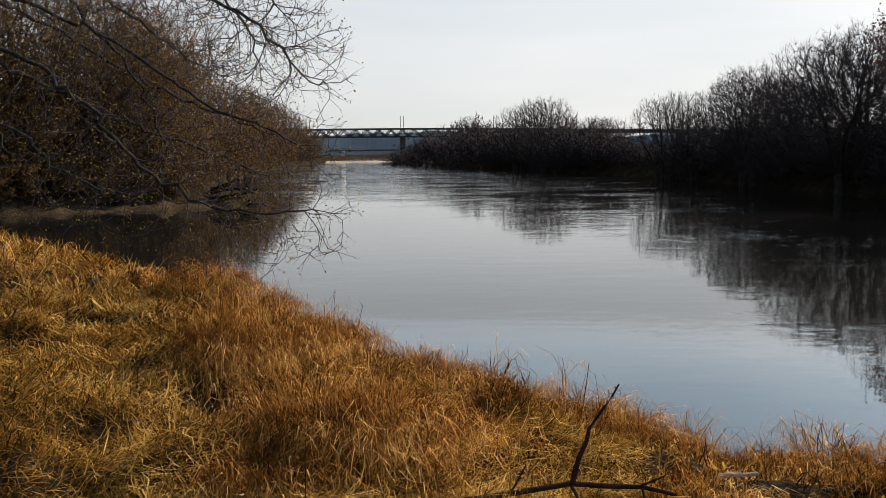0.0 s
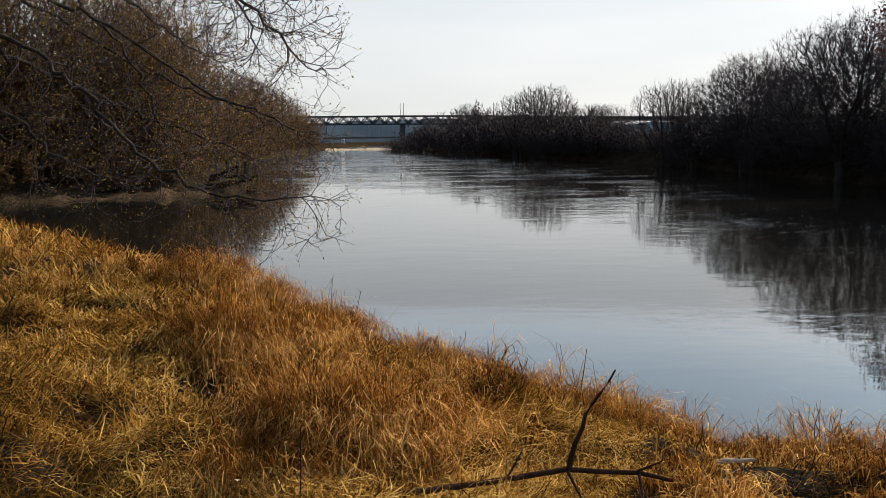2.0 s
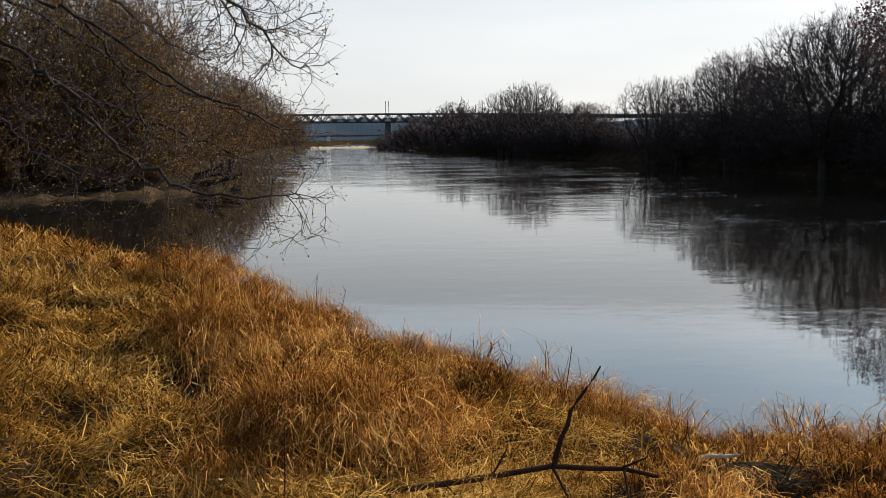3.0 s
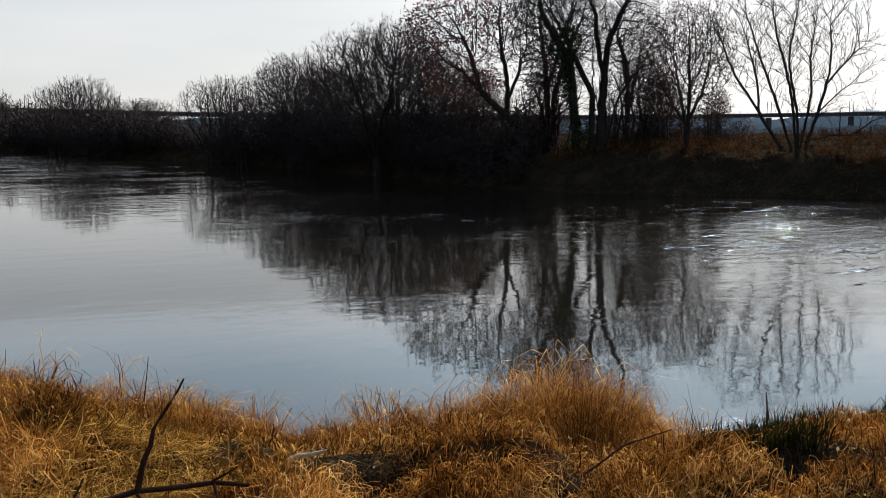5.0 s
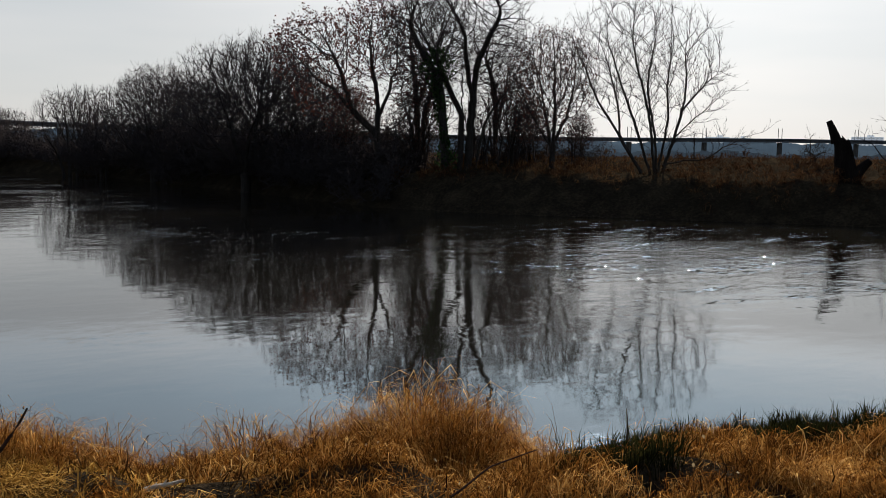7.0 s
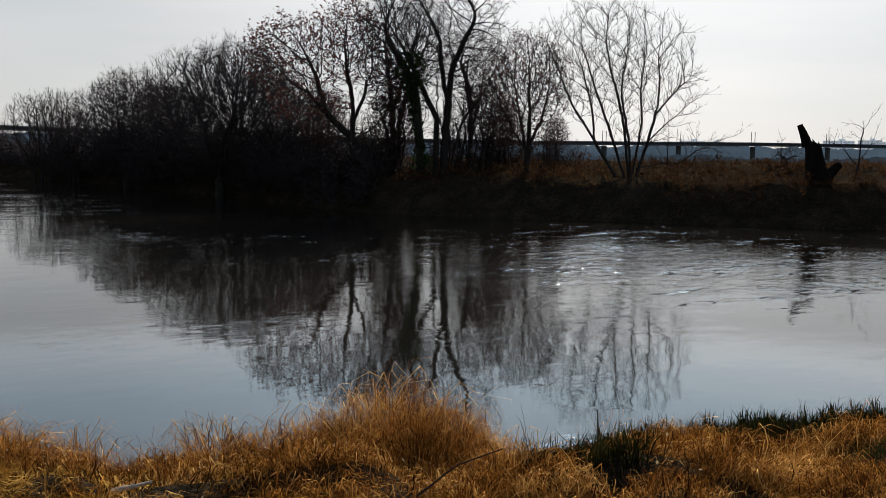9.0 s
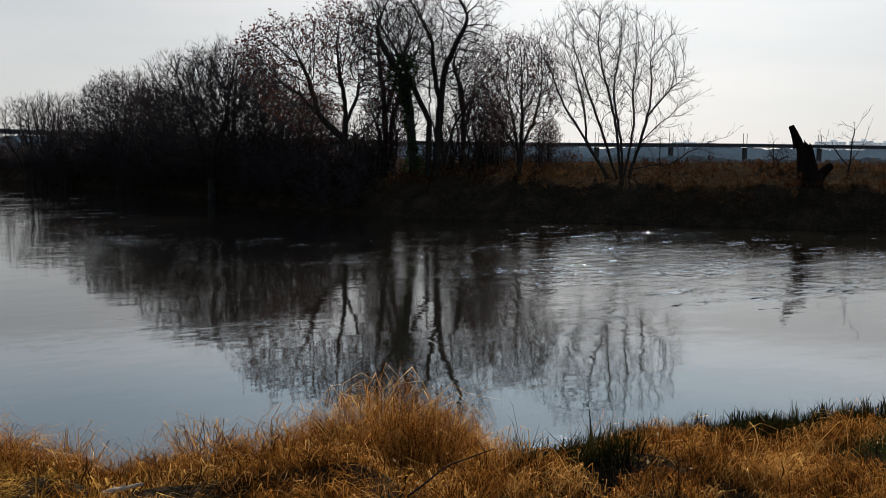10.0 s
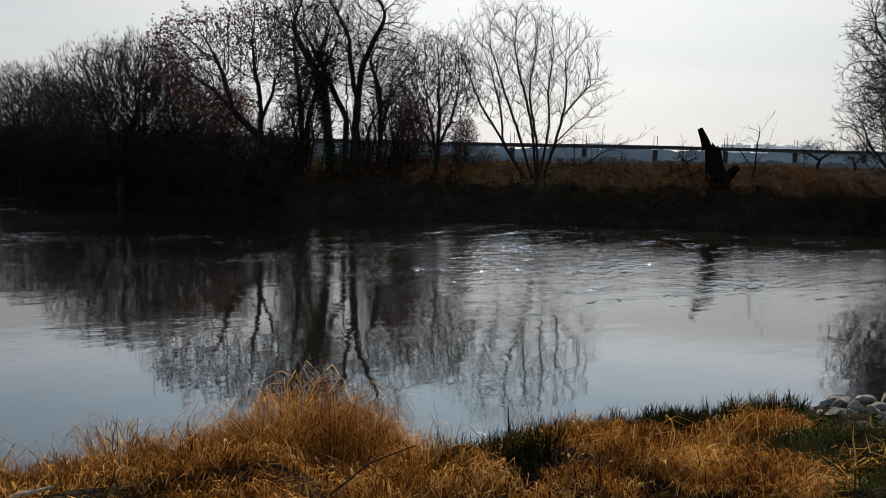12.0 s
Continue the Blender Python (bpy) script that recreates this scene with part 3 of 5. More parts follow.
def lumps(x, y):
    """Small unevenness of the turf."""
    return 0.065 * np.sin(2.1 * x + 0.7 * y) * np.sin(1.7 * y - 0.4 * x + 1) + 0.045 * np.sin(5.3 * x - 2.2 * y) * np.sin(4.1 * y + 3.0 * x)


def mounds(x, y):
    """Rounded tussock mounds in the turf, about a step apart."""
    x, y = np.asarray(x, float), np.asarray(y, float)
    cell, out = 0.8, np.zeros(np.shape(x))
    ix, iy = np.floor(x / cell), np.floor(y / cell)
    for dx in (-1, 0, 1):
        for dy in (-1, 0, 1):
            cx, cy = ix + dx, iy + dy
            h = [np.modf(np.abs(np.sin(cx * a + cy * b) * 4375.85))[0] for a, b in ((12.71, 31.17), (26.95, 18.33), (41.3, 9.7))]
            px, py = (cx + 0.2 + 0.6 * h[0]) * cell, (cy + 0.2 + 0.6 * h[1]) * cell
            out += h[2] * np.exp(-((x - px) ** 2 + (y - py) ** 2) / 0.075)
    return out


def mound_height(x, y):
    """Higher on the rough right-hand shore than on the trampled straw."""
    return 0.19 + 0.03 * np.clip((np.degrees(np.arctan2(x, y)) + 4) / 22, 0, 1)


HOLLOWS = [(-1.7, 6.2, 0.5), (-1.8, 5.6, 0.42), (-1.0, 5.1, 0.25), (-21.5, 9.2, 0.45), (-13.0, 6.1, 0.36), (-9.6, 6.5, 0.3), (-18.3, 5.9, 0.22), (-16.5, 7.6, 0.35), (-12.5, 4.9, 0.22), (-4.0, 6.4, 0.25), (32.6, 4.1, 0.26), (35.9, 4.9, 0.3),
           (40.3, 4.2, 0.3), (53.6, 4.3, 0.3), (47.5, 4.9, 0.3), (58.0, 5.4, 0.3), (61.5, 4.2, 0.25), (28.0, 4.5, 0.25), (22.0, 4.4, 0.25), (43.5, 5.9, 0.3), (55.0, 5.8, 0.3), (38.5, 5.3, 0.25)]


def hollow(x, y):
    """Bare pits between the tussocks: 1 in their middle."""
    out = np.zeros(np.shape(x))
    for az, d, r in HOLLOWS:
        px, py = P(az, d)
        out = np.maximum(out, np.exp(-((x - px) ** 2 + (y - py) ** 2) / (r * r)))
    return out


def ground_z(x, y):
    x, y = np.asarray(x, float), np.asarray(y, float)
    s, run, top = shore(x, y)
    t = np.clip(s / run, 0, 1)
    r0 = np.hypot(x, y)
    # the far bank is undercut: a steep face, then a gentle rise; the near one is rounded
    round_ = top * (1 - (1 - t) ** 1.7)
    steep = top * (0.58 * np.clip(t / 0.16, 0, 1) ** 0.7 + 0.42 * t)
    rise = np.where(r0 > 38, steep, round_)
    away = np.clip((s - run) / 4.0, 0, 1)
    r = np.hypot(x, y)
    near = np.clip((40 - r) / 20, 0, 1)
    land = rise + 0.2 * away * near + lumps(x, y) * np.clip(s * 1.5, 0, 1) * (1 + 2 * (1 - near))
    close = np.clip((15 - r) / 3, 0, 1)
    land = land + (mounds(x, y) * mound_height(x, y) - 0.03) * close * np.clip(s * 0.9, 0, 1) - 0.2 * hollow(x, y)
    return np.where(s > 0, land, np.maximum(-1.6, 0.35 * s))


def ground_at(x, y):
    return float(ground_z(np.array([x]), np.array([y]))[0])


def build_ground():
    az = np.concatenate([np.arange(-50, 100, 0.5), np.arange(100, 310, 3.0)])
    rr = np.concatenate([[0.02], np.exp(np.linspace(math.log(0.5), math.log(4500), 300))])
    A, R = np.meshgrid(np.radians(az), rr)
    x, y = np.sin(A) * R, np.cos(A) * R
    z = ground_z(x, y)
    v = np.stack([x, y, z], -1).reshape(-1, 3)
    idx = np.arange(len(rr) * len(az)).reshape(len(rr), len(az))
    nx = np.roll(idx, -1, axis=1)
    q = np.stack([idx[:-1], idx[1:], nx[1:], nx[:-1]], -1).reshape(-1, 4)
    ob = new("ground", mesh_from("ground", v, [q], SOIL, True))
    return tagged(ob, "brown earth of the river banks and meadow", "ground", kind="structure")


def build_water():
    bm = bmesh.new()
    s = 700
    vs = [bm.verts.new(c) for c in ((-s, -80, 0), (s, -80, 0), (s, 640, 0), (-s, 640, 0))]
    bm.faces.new(vs)
    ob = new("water", bm_mesh("water", bm, WATER))
    return tagged(ob, "calm dark river water with faint ripples", "water", kind="structure")


build_ground()
build_water()


# ---- grass ----
def blades(rng, x, y, z, length, width, lean, curl, heading=None, spread=1.0, spans=4, kink=0.2):
    """Dry grass blades: kinked and bent spans from the root to a pointed tip."""
    m = len(x)
    h = rng.uniform(0, 2 * np.pi, m) if heading is None else heading + rng.normal(0, spread, m)
    p = np.stack([x, y, z], 1)
    a = h + rng.normal(0, 0.8, m)
    side = np.stack([-np.sin(a), np.cos(a), np.zeros(m)], 1)
    rows = [p - side * width[:, None] * 0.4, p + side * width[:, None] * 0.4]
    tilt = lean.copy()
    share = np.array([1.0, 1.0, 0.95, 0.8][:spans])
    share /= share.sum()
    for k in range(spans):
        out = np.stack([np.cos(h) * np.sin(tilt), np.sin(h) * np.sin(tilt), np.cos(tilt)], 1)
        p = p + out * (length * share[k])[:, None]
        tilt = tilt + curl * (0.8, 1.2, 1.4, 1.3)[k] + rng.normal(0, kink * (0.6, 1.0, 1.5, 1.5)[k], m)
        h = h + rng.normal(0, 2 * kink, m)
        if k < spans - 1:
            wd = width[:, None] * (1.0, 0.8, 0.55)[k] * 0.5
            rows += [p - side * wd, p + side * wd]
        else:
            rows.append(p)
    v = np.stack(rows, 1).reshape(-1, 3)
    b = np.arange(m)[:, None] * (2 * spans + 1)
    q = np.concatenate([b + 2 * k + np.array([[0, 1, 3, 2]]) for k in range(spans - 1)])
    t = b + 2 * (spans - 1) + np.array([[0, 1, 2]])
    return v, q, t


def scatter(rng, az, d, n, power=1.0):
    """Points in a sector; power sets how they thin out with distance."""
    u = rng.random(n)
    r = (d[0] ** power + u * (d[1] ** power - d[0] ** power)) ** (1 / power)
    a = np.radians(rng.uniform(az[0], az[1], n))
    return np.sin(a) * r, np.cos(a) * r, r


def swirl(x, y):
    """The way the flattened straw lies: it turns slowly from patch to patch."""
    return 2.6 * np.sin(0.9 * x + 1.7 * y) + 2.2 * np.sin(2.3 * y - 1.4 * x + 1.0) + 1.2 * np.sin(3.9 * x + 0.8 * y)


def sward(name, seed, az, d, n, material, length, width, lean, curl, label, keep, power=1.0, lift=0.0, bundle=6, bare=0.0):
    rng = np.random.default_rng(seed)
    x, y, r = scatter(rng, az, d, n // bundle, power)
    s, run, top = shore(x, y)
    ok = keep(x, y, r, s, run, rng) & (hollow(x, y) < 0.25 + 0.25 * rng.random(len(x)) + bare)
    # blades lie in small sheaves that share a heading
    x, y, r = (np.repeat(w[ok], bundle) for w in (x, y, r))
    m = len(x)
    turn = np.repeat(rng.normal(0, 0.7, m // bundle), bundle) + swirl(x, y)
    x, y = x + rng.normal(0, 0.035, m) * (bundle > 1), y + rng.normal(0, 0.035, m) * (bundle > 1)
    z = ground_z(x, y) - 0.02 + lift * rng.random(m)
    size = np.clip(r / 6, 0.8, 3.0)
    v, q, t = blades(rng, x, y, z, length * rng.uniform(0.5, 1.3, m), width * size * rng.uniform(0.6, 1.4, m), rng.uniform(lean[0], lean[1], m), rng.uniform(curl[0], curl[1], m), turn, 0.45, spans=3, kink=0.42)
    ob = new(name, mesh_from(name, v, [q, t], material))
    return tagged(ob, label, "grass", kind="stuff")


def patchy(x, y, k=0.0):
    return np.sin(1.3 * x + 2.0 * y + k) * np.sin(0.9 * y - 1.7 * x + 2 * k) + 0.5 * np.sin(3.1 * x + k) * np.sin(2.7 * y)


def tussock_blades(rng, x, y, radius, height, n, droop=1.0, fine=0.0033, stiff=0.0):
    """One tuft: a mop of curled locks. Blades leave the clump at all heights, lean outwards and hang over; stiff ones stand from the root."""
    k = max(4, n // 7)
    a, q = rng.uniform(0, 2 * np.pi, k), np.sqrt(rng.random(k))
    up = (0.45 + 0.18 * min(height, 1.0)) * height * (1 - 0.8 * q * q) * rng.random(k) ** 0.6 * (1 - stiff)
    lock = rng.integers(0, k, n)
    h = (a + rng.normal(0, 0.8, k))[lock]
    lean = (0.1 + (0.3 + 0.6 * q) * (1 - stiff) + rng.normal(0, 0.25, k))[lock] + rng.normal(0, 0.15, n)
    curl = (rng.uniform(0.36, 0.95, k) * droop)[lock] * rng.uniform(0.75, 1.25, n)
    length = (min(0.1 + 0.42 * height, 0.46) * (1 - stiff) + height * stiff) * rng.uniform(0.7, 1.5, k)[lock] * rng.uniform(0.7, 1.2, n)
    a, q = a[lock], q[lock]
    bx = x + np.cos(a) * q * radius * 0.9 + rng.normal(0, 0.015 + 0.05 * radius, n)
    by = y + np.sin(a) * q * radius * 0.9 + rng.normal(0, 0.015 + 0.05 * radius, n)
    width = fine * rng.uniform(0.6, 1.9, n) * np.clip(np.hypot(x, y) / 5.5, 0.9, 3.5)
    return blades(rng, bx, by, ground_z(bx, by) - 0.03 + up[lock], length, width, lean, curl, h, 0.4, kink=0.34)


def join(sets):
    vs, qs, ts, base = [], [], [], 0
    for v, q, t in sets:
        vs.append(v), qs.append(q + base), ts.append(t + base)
        base += len(v)
    return np.concatenate(vs), np.concatenate(qs), np.concatenate(ts)


def tufts(name, seed, az, d, count, material, radius, height, n, label, keep, power=1.5, droop=1.0, fine=0.0033, stiff=0.0):
    rng = np.random.default_rng(seed)
    x, y, r = scatter(rng, az, d, count, power)
    s, run, top = shore(x, y)
    ok = keep(x, y, r, s, run, rng) & (hollow(x, y) < 0.35)
    sets = [tussock_blades(rng, px, py, radius * rng.uniform(0.6, 1.5), height * rng.uniform(0.6, 1.4), int(n * rng.uniform(0.6, 1.4)), droop, fine, stiff) for px, py in zip(x[ok], y[ok])]
    v, q, t = join(sets)
    return tagged(new(name, mesh_from(name, v, [q, t], material)), label, "grass", kind="stuff")


sward("flattened_straw", 11, (-34, 12), (2.6, 11), 115000, STRAW, 0.2, 0.0062, (1.1, 1.75), (-0.35, 0.55),
      "matted pale straw lying on the bank", lambda x, y, r, s, run, g: (s > 0.45 * run) & (patchy(x, y) > -0.95 + 0.3 * g.random(len(x))), 1.5, 0.12, 5)
sward("flattened_straw", 12, (-34, -6), (9, 33), 20000, STRAW, 0.34, 0.007, (0.7, 1.7), (-0.3, 0.5),
      "matted pale straw farther along the bank", lambda x, y, r, s, run, g: s > 0.2 * run, 1.2, 0.16)
sward("flattened_straw", 26, (-180, 180), (0.2, 7), 32000, STRAW, 0.3, 0.01, (1.1, 1.8), (-0.3, 0.3),
      "matted straw on the flat top of the bank", lambda x, y, r, s, run, g: (s > 0.5 * run) & ((np.abs(np.degrees(np.arctan2(x, y)) - 12) > 52) | (r < 3)), 1.6, 0.08)
tufts("tall_dry_grass", 13, (-28, -1), (3.4, 16), 520, RUST, 0.3, 0.32, 150, "rust-coloured dry grass in tufts along the bank",
      lambda x, y, r, s, run, g: (s > 0.1 * run) & (s < run * 0.75 + 0.1 + 0.9 * patchy(x, y, 1)), 1.5, 2.2, 0.0046)
tufts("tall_dry_grass", 24, (-1, 40), (3.4, 12), 700, RUST, 0.3, 0.36, 190, "rust-coloured dry grass in tufts by the water",
      lambda x, y, r, s, run, g: (s > 0.12 * run) & (s < run * 0.75 + 0.5 + 1.2 * patchy(x, y, 1)) & (mounds(x, y) > 0.2), 1.5, 2.0)
tufts("tall_dry_grass", 14, (-34, -15), (11, 34), 1100, RUST, 0.4, 0.3, 36, "rust-coloured dry grass farther along the bank",
      lambda x, y, r, s, run, g: (s > 0.1 * run) & (s < run + 1.0), 1.2, 1.2)


def rough_shore(x, y, r, s, run, g):
    """Dry tufts on the mounds of the gentle shore; not in the hollows, by the sedge or on the damp green ground."""
    az = np.degrees(np.arctan2(x, y))
    wet = np.exp(-((az - 45.5) / 3.5) ** 2)
    green = np.clip((az - 50.5) / 4, 0, 1)
    damp = ((np.abs(az - 45) < 2.7 + 0.8 * patchy(x, y, 2)) & (r > 5.0)) | ((az > 58.5) & (r > 5.5 - 0.7 * (az - 60) + 0.8 * patchy(x, y, 6)))
    return (s > (0.24 + 0.2 * wet + 0.3 * green) * run) & (mounds(x, y) > 0.34 + 0.16 * np.clip((az - 52) / 5, 0, 1) + 0.15 * g.random(len(x))) & ~damp


tufts("drooping_dry_grass", 15, (16, 68), (3.2, 9.6), 900, RUST, 0.28, 0.22, 220, "low drooping dry grass on the mounds of the shore", rough_shore, 1.5, 2.2)
tufts("straw_tufts", 16, (-32, 24), (3.0, 10), 500, STRAW, 0.2, 0.16, 60, "pale straw tufts among the matted grass",
      lambda x, y, r, s, run, g: (s > 0.6 * run) & (patchy(x, y, 5) > -0.2), 1.5, 1.7, 0.006)
tufts("seed_stalks", 17, (-20, 60), (4.6, 12), 620, RUST, 0.2, 0.42, 6, "thin bent seed stalks above the grass",
      lambda x, y, r, s, run, g: (s > 0.15 * run) & (s < run * 0.8) & (patchy(x, y, 7) > -0.1), 1.5, 1.35, 0.0034, 1.0)
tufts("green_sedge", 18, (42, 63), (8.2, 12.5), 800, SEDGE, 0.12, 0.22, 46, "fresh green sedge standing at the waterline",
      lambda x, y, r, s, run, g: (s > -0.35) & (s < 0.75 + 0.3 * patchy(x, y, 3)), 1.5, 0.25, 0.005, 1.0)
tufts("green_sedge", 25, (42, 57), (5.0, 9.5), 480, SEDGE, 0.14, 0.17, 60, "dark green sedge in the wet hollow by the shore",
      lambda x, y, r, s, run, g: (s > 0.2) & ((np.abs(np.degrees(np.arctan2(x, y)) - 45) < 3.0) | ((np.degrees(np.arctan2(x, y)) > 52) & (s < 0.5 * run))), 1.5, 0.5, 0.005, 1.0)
tufts("green_moss_grass", 19, (57, 72), (4.6, 12.5), 1100, MOSS, 0.26, 0.085, 34, "short green grass and moss on the damp shore",
      lambda x, y, r, s, run, g: (s > 0.5) & ((np.degrees(np.arctan2(x, y)) < 64.6) | (r < 9.2)) & ((np.degrees(np.arctan2(x, y)) > 61) | (patchy(x, y, 4) > 0.3)), 1.5, 1.0)
tufts("bank_edge_grass", 21, (30, 72), (48, 62), 330, FAR_GRASS_SHADED, 1.3, 0.95, 60, "dry tussocks along the top of the far bank",
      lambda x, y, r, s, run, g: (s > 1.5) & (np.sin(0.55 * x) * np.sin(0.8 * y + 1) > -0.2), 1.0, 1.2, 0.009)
tufts("bank_edge_grass", 27, (44, 69), (50, 56), 70, FAR_GRASS_SHADED, 1.2, 0.5, 90, "dry tussocks at the lip of the far bank",
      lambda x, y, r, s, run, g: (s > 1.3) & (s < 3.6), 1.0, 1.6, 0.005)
sward("meadow_grass", 20, (26, 76), (45, 120), 18000, FAR_GRASS_SHADED, 0.6, 0.007, (0.2, 1.0), (0.1, 0.5),
      "reddish dry grass on the far meadow, darkened for its shaded side", lambda x, y, r, s, run, g: s > 2.0, 1.0)
sward("shade_thatch", 22, (-28, 70), (2.8, 10.5), 24000, SHADE_THATCH, 0.17, 0.008, (0.6, 1.6), (-0.3, 0.5),
      "dead thatch, darkened as shade in the hollows of the shore", lambda x, y, r, s, run, g: (s > 0.15 * run), 1.5, 0.05, 4, 1.0)


def leaf_litter(seed, n):
    """Pale bits of dead leaf caught in the grass."""
    g = np.random.default_rng(seed)
    x, y, r = scatter(g, (-30, 66), (3.0, 9.0), n, 1.5)
    s, run, top = shore(x, y)
    x, y = x[s > 0.5 * run], y[s > 0.5 * run]
    v, q = specks(g, np.stack([x, y, ground_z(x, y) + g.uniform(0.08, 0.2, len(x))], 1), 0.022)
    return tagged(new("leaf_litter", mesh_from("leaf_litter", v, [q], LITTER)), "pale bits of dead leaf in the grass", "leaf litter", kind="stuff")


leaf_litter(23, 650)

# single large tussocks: bearing, distance, radius, height, blades
TUSSOCKS = [(-14.3, 11.0, 0.65, 0.56, 1200), (-12.0, 10.6, 0.6, 0.54, 1000), (-8.2, 10.0, 0.5, 0.46, 800), (-8.2, 5.0, 0.6, 0.6, 2200), (-4.6, 4.6, 0.55, 0.5, 1800), (-10.8, 4.2, 0.45, 0.42, 1200), (-1.4, 7.2, 0.55, 0.56, 1500), (-13.4, 7.0, 0.5, 0.62, 1500), (-10.6, 7.3, 0.48, 0.6, 1300), (-7.6, 7.6, 0.45, 0.5, 1000), (-4.6, 7.4, 0.4, 0.42, 800),
            (3.2, 7.3, 0.45, 0.42, 900), (7.4, 6.4, 0.4, 0.4, 800), (13.4, 6.1, 0.4, 0.56, 800), (16.8, 5.7, 0.3, 0.3, 450), (22.4, 5.8, 0.4, 0.58, 800), (33.4, 6.2, 0.95, 0.98, 3400),
            (30.0, 6.0, 0.55, 0.76, 1500), (36.4, 6.1, 0.55, 0.74, 1200), (50.6, 6.9, 0.4, 0.56, 900), (52.3, 6.7, 0.4, 0.32, 700), (56.2, 7.0, 0.5, 0.34, 900), (60.8, 7.4, 0.45, 0.42, 800),
            (57.5, 5.9, 0.5, 0.42, 1000), (53.5, 5.4, 0.45, 0.42, 900), (60.6, 5.0, 0.42, 0.36, 800), (49.3, 5.7, 0.42, 0.44, 900), (41.0, 4.9, 0.4, 0.32, 700), (37.8, 4.5, 0.36, 0.3, 600), (29.5, 4.6, 0.4, 0.36, 800), (9.5, 6.3, 0.45, 0.62, 1000), (15.0, 6.1, 0.42, 0.58, 900), (18.6, 6.0, 0.36, 0.44, 700), (5.0, 6.8, 0.45, 0.6, 1000), (11.8, 6.1, 0.42, 0.6, 900), (7.2, 6.5, 0.42, 0.6, 900), (1.0, 7.3, 0.4, 0.44, 800), (26.5, 5.8, 0.42, 0.56, 800), (19.5, 5.4, 0.35, 0.34, 600)]
for k, (az, d, rad, h, n) in enumerate(TUSSOCKS):
    x, y = P(az, d)
    g, g0 = ground_at(x, y), ground_at(0, 0)
    ob = new("grass_tussock")
    for name, share, wide, tall, droop in (("core", 0.55, 0.75, 1.1, 1.9), ("skirt", 0.65, 1.15, 0.75, 2.2)):
        v, q, t = tussock_blades(np.random.default_rng(200 + k), 0, 0, rad * wide, h * (1.08 if az < 45 else 0.82) * tall, int(n * 2.1 * share), droop)
        v[:, 2] -= g0
        tagged(part(name, mesh_from(name, v, [q, t], RUST), ob), kind="stuff")
    ob.location = (x, y, g)
    tagged(ob, "large arching tussock of rust-brown dry grass", "grass tussock", "grass tussocks")


# ---- trees on the far bank ----
def place(ob, az, d, turn=0.0, size=1.0, sink=0.15):
    x, y = P(az, d)
    ob.matrix_basis = Matrix.Translation((x, y, ground_at(x, y) - sink)) @ Matrix.Rotation(radians(-az + turn), 4, "Z") @ Matrix.Scale(size, 4)
    return ob


# broad willows: a short bole, many limbs, a rounded dome of fine upright twigs
willow = tagged(grown_tree("willow_tree", 21, [[(0, 0, 0), (0, 0, 1.5)], [(0, 0, 1.4), (-1.6, 0.3, 3.0), (-3.0, 0.4, 4.6)], [(0, 0, 1.5), (-0.7, -0.5, 3.6), (-1.0, -0.6, 6.0)], [(0, 0, 1.4), (0.6, 0.4, 3.6), (0.8, 0.6, 6.2)],
                                              [(0, 0, 1.2), (1.5, 0, 2.6), (3.0, 0.2, 4.2)], [(0, 0, 1.5), (0.2, 1.2, 3.4), (0.2, 2.2, 5.2)], [(0, 0, 1.5), (0.2, -1.2, 3.4), (0.6, -2.2, 5.0)]],
                           [((0, 0, 5.4), (4.7, 4.0, 3.7), 3000)], BARK, TWIG, tip=0.014, most=0.3, step=0.32, kill=0.36, reach=3.4, up=0.16, bole=0.7, twigs=(1, 0.75, 0.01), twiglets=(3, 0.5, 0.009), twig_up=0.35, angle=32),
                "bare many-limbed willow on the far bank", "tree", "bare trees")
place(willow, 22.9, 69, 0, 1.2)
slim_willow = tagged(grown_tree("willow_tree", 22, [[(-0.6, 0, 0), (-1.2, 0.2, 2.2), (-1.9, 0.2, 4.6)], [(-0.2, 0.2, 0), (-0.3, 0.4, 3.0), (-0.5, 0.3, 5.8)], [(0.3, 0, 0), (0.7, 0, 2.8), (0.9, 0.1, 5.6)], [(0.7, 0.2, 0), (1.7, 0.3, 2.2), (2.4, 0.4, 4.4)]],
                                [((-0.2, 0, 5.0), (3.4, 2.8, 3.1), 1300), ((0.2, 0, 2.6), (2.8, 2.4, 1.4), 200)], BARK, TWIG, tip=0.015, most=0.18, step=0.34, kill=0.42, reach=3.4, up=0.2, bole=0.6, twigs=(1, 0.75, 0.013), twiglets=(3, 0.5, 0.012), twig_up=0.35, angle=32),
                     "slender bare willow with several stems", "tree", "bare trees")
place(slim_willow, 13.3, 107, 0, 1.14)
